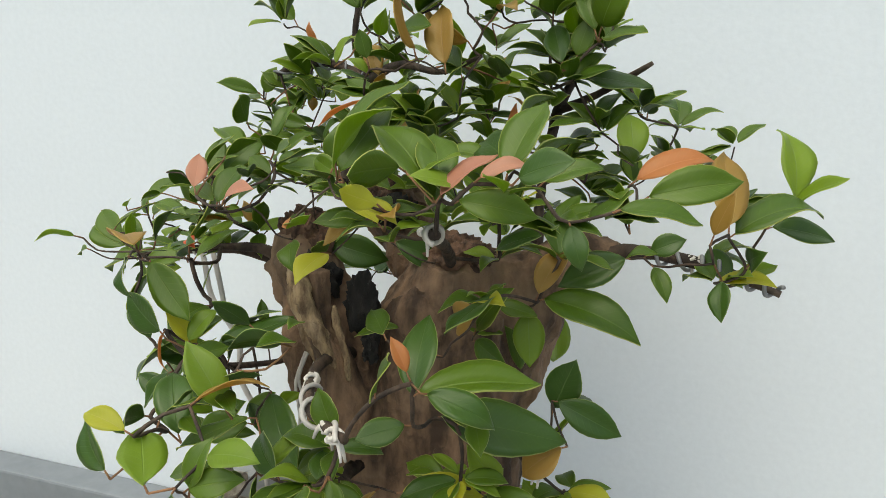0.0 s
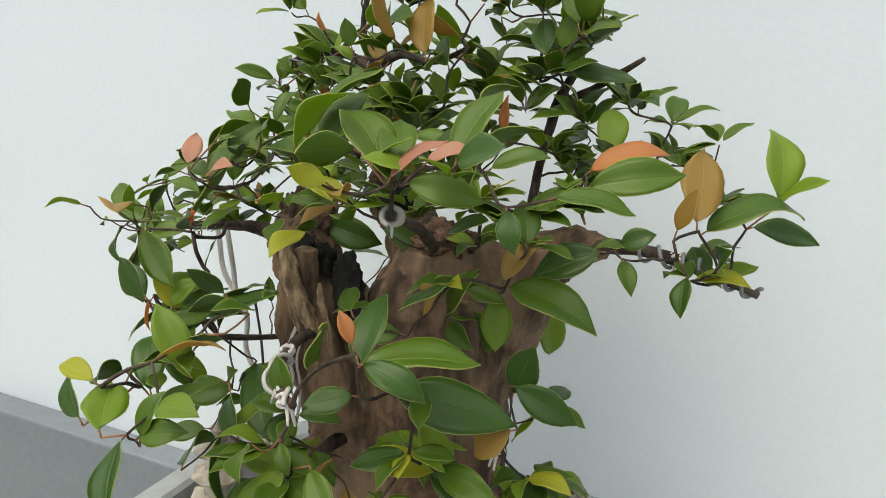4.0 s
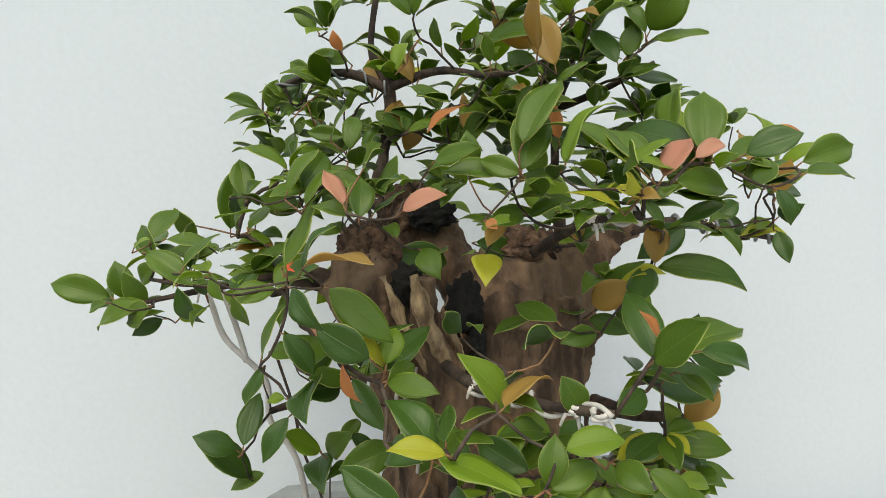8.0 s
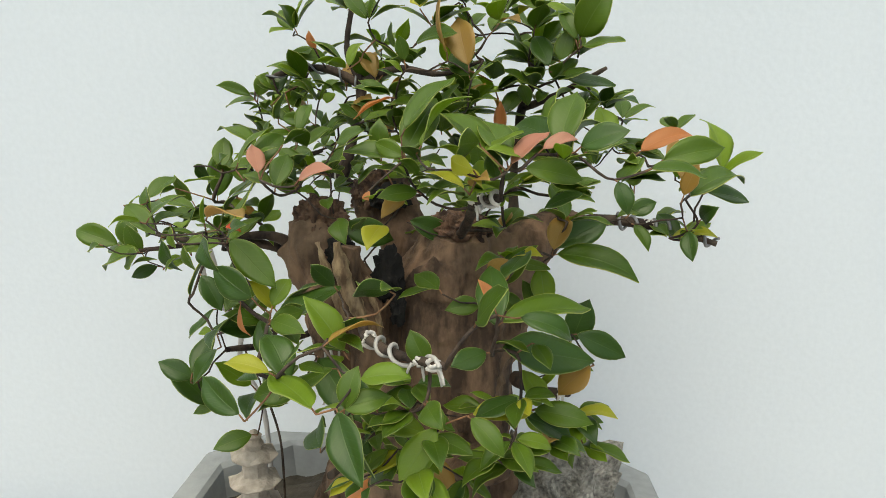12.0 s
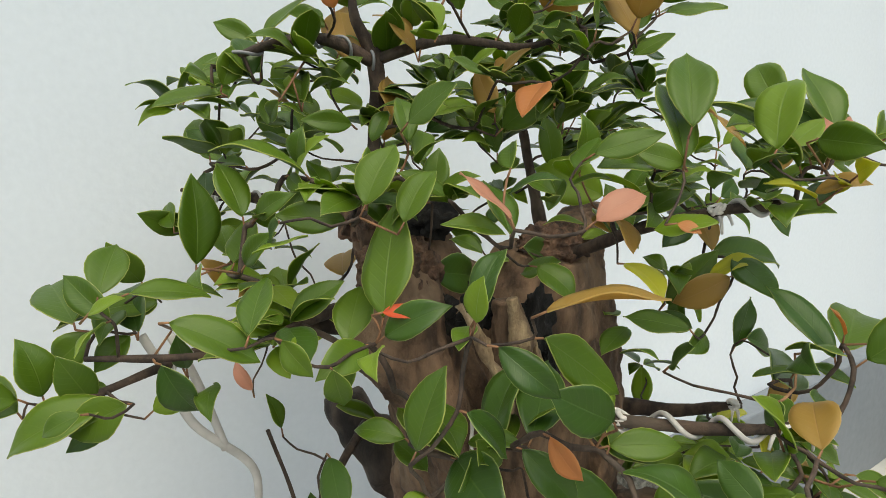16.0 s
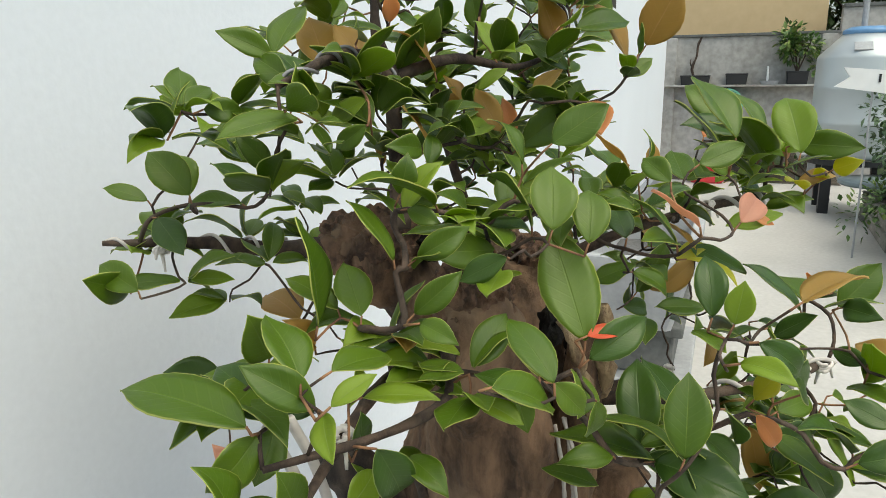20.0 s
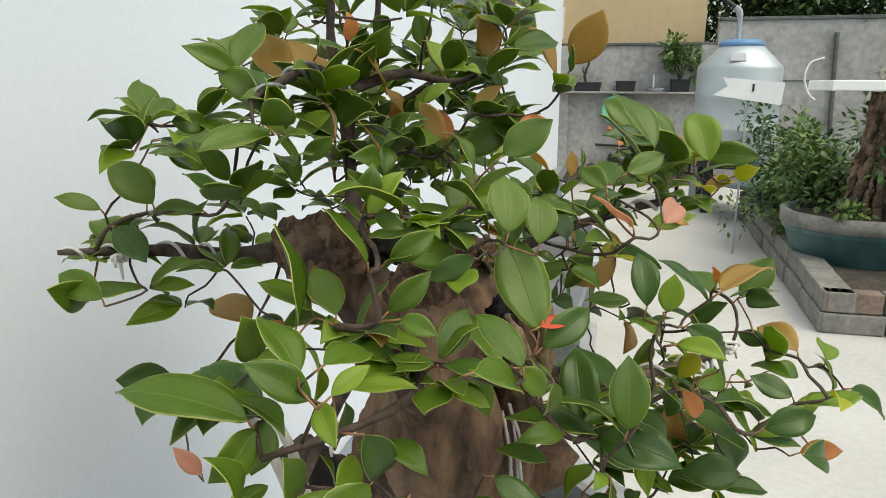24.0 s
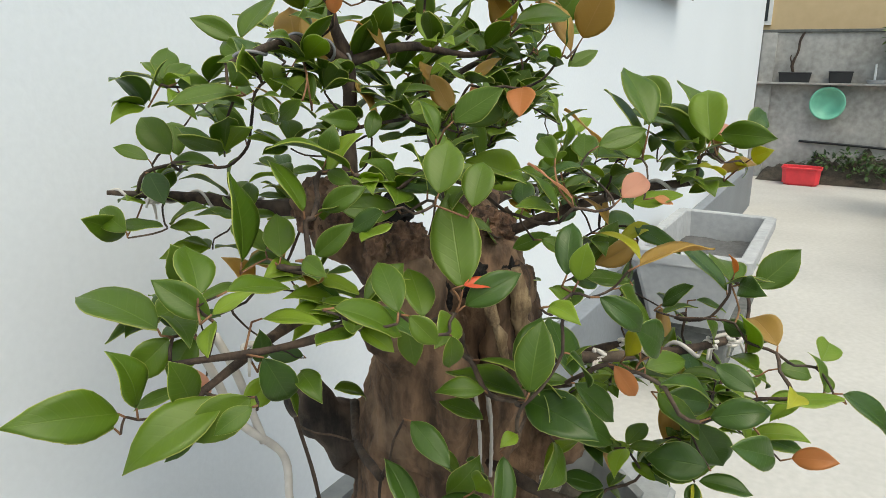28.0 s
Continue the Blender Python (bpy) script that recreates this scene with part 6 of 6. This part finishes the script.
part("foot", lathe([(0, 0), (0.20, 0), (0.22, 0.03), (0.15, 0.12), (0.15, 0.30), (0.22, 0.36), (0, 0.36)], 28), M_CEMENT_DARK, barrel, "", True)
post = thing("timber_post", "short weathered plank leaning by the tank", "plank", (8.2, -0.42, 0.0))
part("board", box(-0.03, -0.06, 0.0, 0.03, 0.06, 0.86, 0.006), M_CEMENT_GREY, post)

# ---- planting bed ----
KA, KB = Vector((3.27, -0.62, 0)), Vector((7.0, -0.77, 0))
kerb = thing("planter_kerb", "rough grey block kerb of the planting bed", "kerb", (0, 0, 0), kind="structure")
M_BRICK = stone("weathered_brick", (0.25, 0.18, 0.14), (0.11, 0.08, 0.06), 6.0, 0.9, 0.4, 40)
M_KERB = stone("weathered_kerb", (0.28, 0.27, 0.245), (0.12, 0.115, 0.10), 5.0, 0.9, 0.4, 30)
run = (KB - KA).normalized()
across = Vector((run.y, -run.x, 0))
rr = random.Random(3)
for course in range(2):
    s = 0.0
    while s < (KB - KA).length - 0.1:
        n = rr.uniform(0.52, 0.62)
        bm = box(0.006, 0.0, course * 0.125 + 0.001, n - 0.006, 0.17, course * 0.125 + 0.12, 0.01, 2)
        for v in bm.verts:
            v.co += Vector((0, 0.008 * noise.noise(v.co * 7 + Vector((s, 0, 0))), 0))
        ob = part("block", bm, M_KERB, kerb)
        o = KA + run * s + across * (0.02 * course + rr.uniform(0, 0.015))
        ob.matrix_basis = Matrix(((run.x, across.x, 0, o.x), (run.y, across.y, 0, o.y), (0, 0, 1, 0), (0, 0, 0, 1)))
        s += n
for course in range(2):
    y = KA.y - 0.02
    while y > -3.6:
        n = rr.uniform(0.30, 0.36)
        bm = box(KA.x + 0.004 * course, y - n + 0.006, course * 0.125 + 0.001, KA.x + 0.11, y - 0.006, course * 0.125 + 0.12, 0.01, 2)
        part("brick", bm, M_BRICK if rr.random() < 0.6 else M_KERB, kerb)
        y -= n
bm = bmesh.new()
bmesh.ops.create_grid(bm, x_segments=60, y_segments=40, size=0.5)
for v in bm.verts:
    x = KA.x + 0.09 + (v.co.x + 0.5) * (6.98 - KA.x)
    top = KA.y - (x - KA.x) * (KA.y - KB.y) / (KB.x - KA.x) - 0.10
    y = top - (v.co.y + 0.5) * 4.5
    v.co = Vector((x, y, 0.20 + 0.03 * noise.fractal(Vector((x, y, 0)) * 3, 1, 2, 5)))
tagged(part("bed_soil", bm, M_SOIL, None, "", True), "dark soil of the planting bed", "soil", kind="structure")


def shrub(name, label, x, y, z, rad, n, size, mats, seed, wide=1.0):
    ob = thing(name, label, "shrub", (x, y, z), "garden shrubs")
    rr = random.Random(seed)
    for k in range(5):
        a = k * 1.256 + rr.random()
        part("stem", tube([(0, 0, -0.03, 0.016), (0.25 * rad[0] * math.cos(a), 0.25 * rad[1] * math.sin(a), rad[2] * 0.55, 0.011), (0.6 * rad[0] * math.cos(a), 0.6 * rad[1] * math.sin(a), rad[2] * 1.2, 0.005)], 6, None, 0.05, 0.2, k), M_TWIG, ob)
    shrub_leaves(ob, (0, 0, rad[2] * 0.9), rad, n, size, mats, seed, wide)
    return ob


shrub("shrub", "dense bright green shrub behind the kerb", 5.55, -1.05, 0.22, (0.50, 0.42, 0.42), 2400, 0.065, [M_FOL, M_FOL_LIGHT, M_FOL], 21)
shrub("shrub", "low leafy shrub spilling over the kerb", 5.0, -0.92, 0.22, (0.30, 0.16, 0.2), 700, 0.06, [M_FOL, M_FOL_LIGHT], 22)
shrub("shrub", "bright green shrub behind the round planter", 5.0, -0.98, 0.40, (0.40, 0.36, 0.30), 2300, 0.065, [M_FOL_LIGHT, M_FOL], 23)
shrub("shrub", "small bright seedling clump in the round planter", 4.16, -0.98, 0.49, (0.12, 0.13, 0.08), 220, 0.05, [M_FOL_LIGHT, M_FOL], 29)
shrub("shrub", "dark leafy shrub crowding the pedestal in the planter", 4.16, -1.40, 0.49, (0.17, 0.20, 0.30), 900, 0.06, [M_FOL, M_FOL_DARK], 33)
shrub("shrub", "dark leafy shrub beside the driftwood pedestal", 4.5, -1.75, 0.22, (0.55, 0.5, 0.7), 3000, 0.07, [M_FOL_DARK, M_FOL, M_FOL_BLUE], 24)
shrub("shrub", "narrow dark shrub before the tank", 6.3, -0.98, 0.22, (0.30, 0.28, 0.55), 1100, 0.07, [M_FOL_DARK, M_FOL_BLUE], 25)
shrub("shrub", "broad green shrub deep in the bed", 6.2, -2.1, 0.22, (0.6, 0.6, 0.40), 1300, 0.075, [M_FOL, M_FOL_DARK], 26)
shrub("shrub", "bright broad-leaved shrub near the kerb", 4.1, -1.75, 0.22, (0.3, 0.3, 0.25), 800, 0.07, [M_FOL_LIGHT, M_FOL], 27)
shrub("shrub", "tall dark shrub at the bed's far side", 5.0, -2.6, 0.22, (0.7, 0.6, 0.75), 1600, 0.08, [M_FOL_DARK, M_FOL], 28)

for x, y, h in ((5.05, -1.45, 0.34), (6.55, -1.55, 0.38)):
    ob = thing("glazed_pot", "round blue-grey glazed garden pot", "plant pot", (x, y, 0.17), "glazed pots")
    part("body", lathe([(0, 0), (0.13, 0), (0.15, 0.02), (0.22, h * 0.55), (0.23, h * 0.8), (0.21, h * 0.93), (0.235, h), (0.215, h), (0.19, h * 0.9), (0, h * 0.88)], 32), M_POTBLUE, ob, "", True)

teal = thing("round_planter", "large round teal-glazed planter weathered grey at its rim", "planter", (4.45, -1.10, 0.17))
part("body", lathe([(0, 0), (0.34, 0), (0.37, 0.03), (0.44, 0.22), (0.455, 0.235), (0.455, 0.255), (0.46, 0.30), (0.47, 0.36), (0.44, 0.36), (0.42, 0.31), (0, 0.30)], 48), M_TEAL, teal, "", True)
bm = lathe([(0.462, 0.262), (0.474, 0.268), (0.478, 0.362), (0.436, 0.364), (0.432, 0.33)], 48)
part("rim", bm, M_KERB, teal, "weathered grey rim", True)
part("soil", lathe([(0, 0.325), (0.25, 0.325), (0.434, 0.315)], 32), M_SOIL, teal, "", True)

sign = thing("arrow_sign", "white fishtail arrow board on a thin grey post", "sign", (5.2, -0.45, 0.33))
bm = bmesh.new()
outline = [(-0.24, 0.90), (-0.255, 1.075), (0.205, 1.115), (0.16, 1.045), (0.26, 0.975)]
front = [bm.verts.new((-0.025 + 0.06 * y, y, z)) for y, z in outline]
back = [bm.verts.new((0.025 + 0.06 * y, y, z)) for y, z in outline]
bm.faces.new(front)
bm.faces.new(list(reversed(back)))
for k in range(5):
    bm.faces.new((front[k], back[k], back[(k + 1) % 5], front[(k + 1) % 5]))
bmesh.ops.recalc_face_normals(bm, faces=bm.faces)
part("board", bm, M_WHITEP, sign)
part("mark", box(-0.034, -0.035, 1.005, -0.027, -0.02, 1.065), M_BLACKP, sign, "short black bar")
part("post", tube([(0.028, 0, -0.33, 0.008), (0.028, 0, 1.0, 0.008)], 8), M_CEMENT_GREY, sign)

M_DRIFT = bark("driftwood", (0.24, 0.155, 0.10), (0.045, 0.028, 0.018), 8, 0.3, 1.0, (0.30, 0.21, 0.145))
pedestal = thing("driftwood_pedestal", "tall brown gnarled root pedestal with holes", "pedestal", (4.40, -1.16, 0.47))
rr = random.Random(8)
for k in range(9):
    a = k * 0.698
    bm = bmesh.new()
    tube([(0.15 * math.cos(a), 0.04 + 0.14 * math.sin(a), 0.0, 0.036), (0.082 * math.cos(a + 0.4), 0.02 + 0.08 * math.sin(a + 0.4), 0.30, rr.uniform(0.018, 0.032)), (0.062 * math.cos(a + 0.9), 0.062 * math.sin(a + 0.9), 0.58, rr.uniform(0.020, 0.034)), (0.058 * math.cos(a + 1.2), -0.02 + 0.058 * math.sin(a + 1.2), 0.87, 0.034)], 14, bm, 0.02, 0.45, k, lumps=14)
    for q in range(5):
        z = rr.uniform(0.08, 0.8)
        blob(((0.12 - 0.06 * z) * math.cos(a + z), 0.02 + (0.12 - 0.06 * z) * math.sin(a + z), z), rr.uniform(0.016, 0.032), (1, 1, 1.4), bm, 2, 0.4, 2.0, k + q)
    part("root", gnarl(fused(bm, 0.011), 0.014, 15, k * 1.7), M_DRIFT, pedestal, "", True)
shelf = thing("white_slab", "white stone slab lying on the root pedestal", "slab", (4.22, -1.32, 1.352))
bm = box(-0.30, -0.62, 0.0, 0.30, 0.60, 0.065, 0.008)
part("slab", bm, M_WHITEP, shelf)
stone_on = blob((4.2, -1.13, 1.46), 0.09, (0.9, 1.0, 0.5), None, 3, 0.3, 2.0, 4)
tagged(part("pale_stone", stone_on, M_ROCK, None, "", True), "rounded pale stone on the white slab", "stone")

# ---- awning on the house wall ----
awning = thing("wall_awning", "dark metal awning with bracket on the white wall", "awning", (0, 0, 0))
bm = bmesh.new()
for x in (1.72, 3.05):
    for y, z in ((1.197, 2.08), (1.197, 1.82), (1.12, 1.735), (1.12, 1.775)):
        bm.verts.new((x, y, z))
bm.verts.ensure_lookup_table()
for k in range(4):
    bm.faces.new((bm.verts[k], bm.verts[(k + 1) % 4], bm.verts[4 + (k + 1) % 4], bm.verts[4 + k]))
bm.faces.new(bm.verts[:4])
bm.faces.new(bm.verts[4:])
bmesh.ops.recalc_face_normals(bm, faces=bm.faces)
part("sheet", bm, M_DARKMETAL, awning)
for x in (1.9, 2.5, 2.65):
    part("bracket", tube([(x, 1.19, 1.735, 0.010), (x, 1.13, 1.74, 0.010)], 8), M_DARKMETAL, awning)
    part("plate", box(x - 0.03, 1.185, 1.71, x + 0.03, 1.198, 1.79), M_DARKMETAL, awning)

# ---- trees beyond the walls ----
def far_tree(x, y, h, r, seed, mats, flowers=0):
    ob = thing("garden_tree", "dense dark green tree beyond the boundary wall" + (" with yellow flowers" if flowers else ""), "tree", (x, y, 0.0), "trees beyond the wall")
    rr = random.Random(seed)
    part("trunk", tube([(0, 0, -0.05, 0.10), (0.05, 0.04, h * 0.3, 0.08), (0, 0.1, h * 0.6, 0.05), (0.05, 0.05, h * 0.9, 0.02)], 8, None, 0.15, 0.2, seed), M_TWIG, ob)
    for k in range(5):
        a = rr.uniform(0, 6.28)
        part("limb", tube([(0.03, 0.05, h * (0.3 + 0.1 * k), 0.04), (r * 0.4 * math.cos(a), r * 0.4 * math.sin(a), h * (0.45 + 0.1 * k), 0.025), (r * 0.8 * math.cos(a), r * 0.8 * math.sin(a), h * (0.55 + 0.1 * k), 0.01)], 6, None, 0.15), M_TWIG, ob)
    shrub_leaves(ob, (0, 0, h * 0.62), (r, r, h * 0.45), 4200, 0.14, mats, seed, 1.2, "crown", "dense dark crown")
    if flowers:
        shrub_leaves(ob, (0, 0, h * 0.60), (r * 1.05, r * 1.05, h * 0.42), flowers, 0.09, [M_FLOWER], seed + 50, 2.2, "flowers", "small yellow flowers")


for k, (x, y, h, r, fl) in enumerate(((11.6, -1.6, 3.9, 1.1, 0), (11.9, -3.0, 4.2, 1.3, 0), (11.5, -4.4, 3.8, 1.2, 60), (11.8, -5.9, 4.2, 1.4, 90), (13.6, -2.2, 5.4, 1.6, 0), (13.8, -4.6, 5.6, 1.7, 0), (13.6, -7.0, 5.2, 1.6, 0), (11.4, -7.6, 3.8, 1.2, 40))):
    far_tree(x, y, h, r, 30 + k, [M_FOL_DARK, M_FOL_DARK, M_FOL], fl)
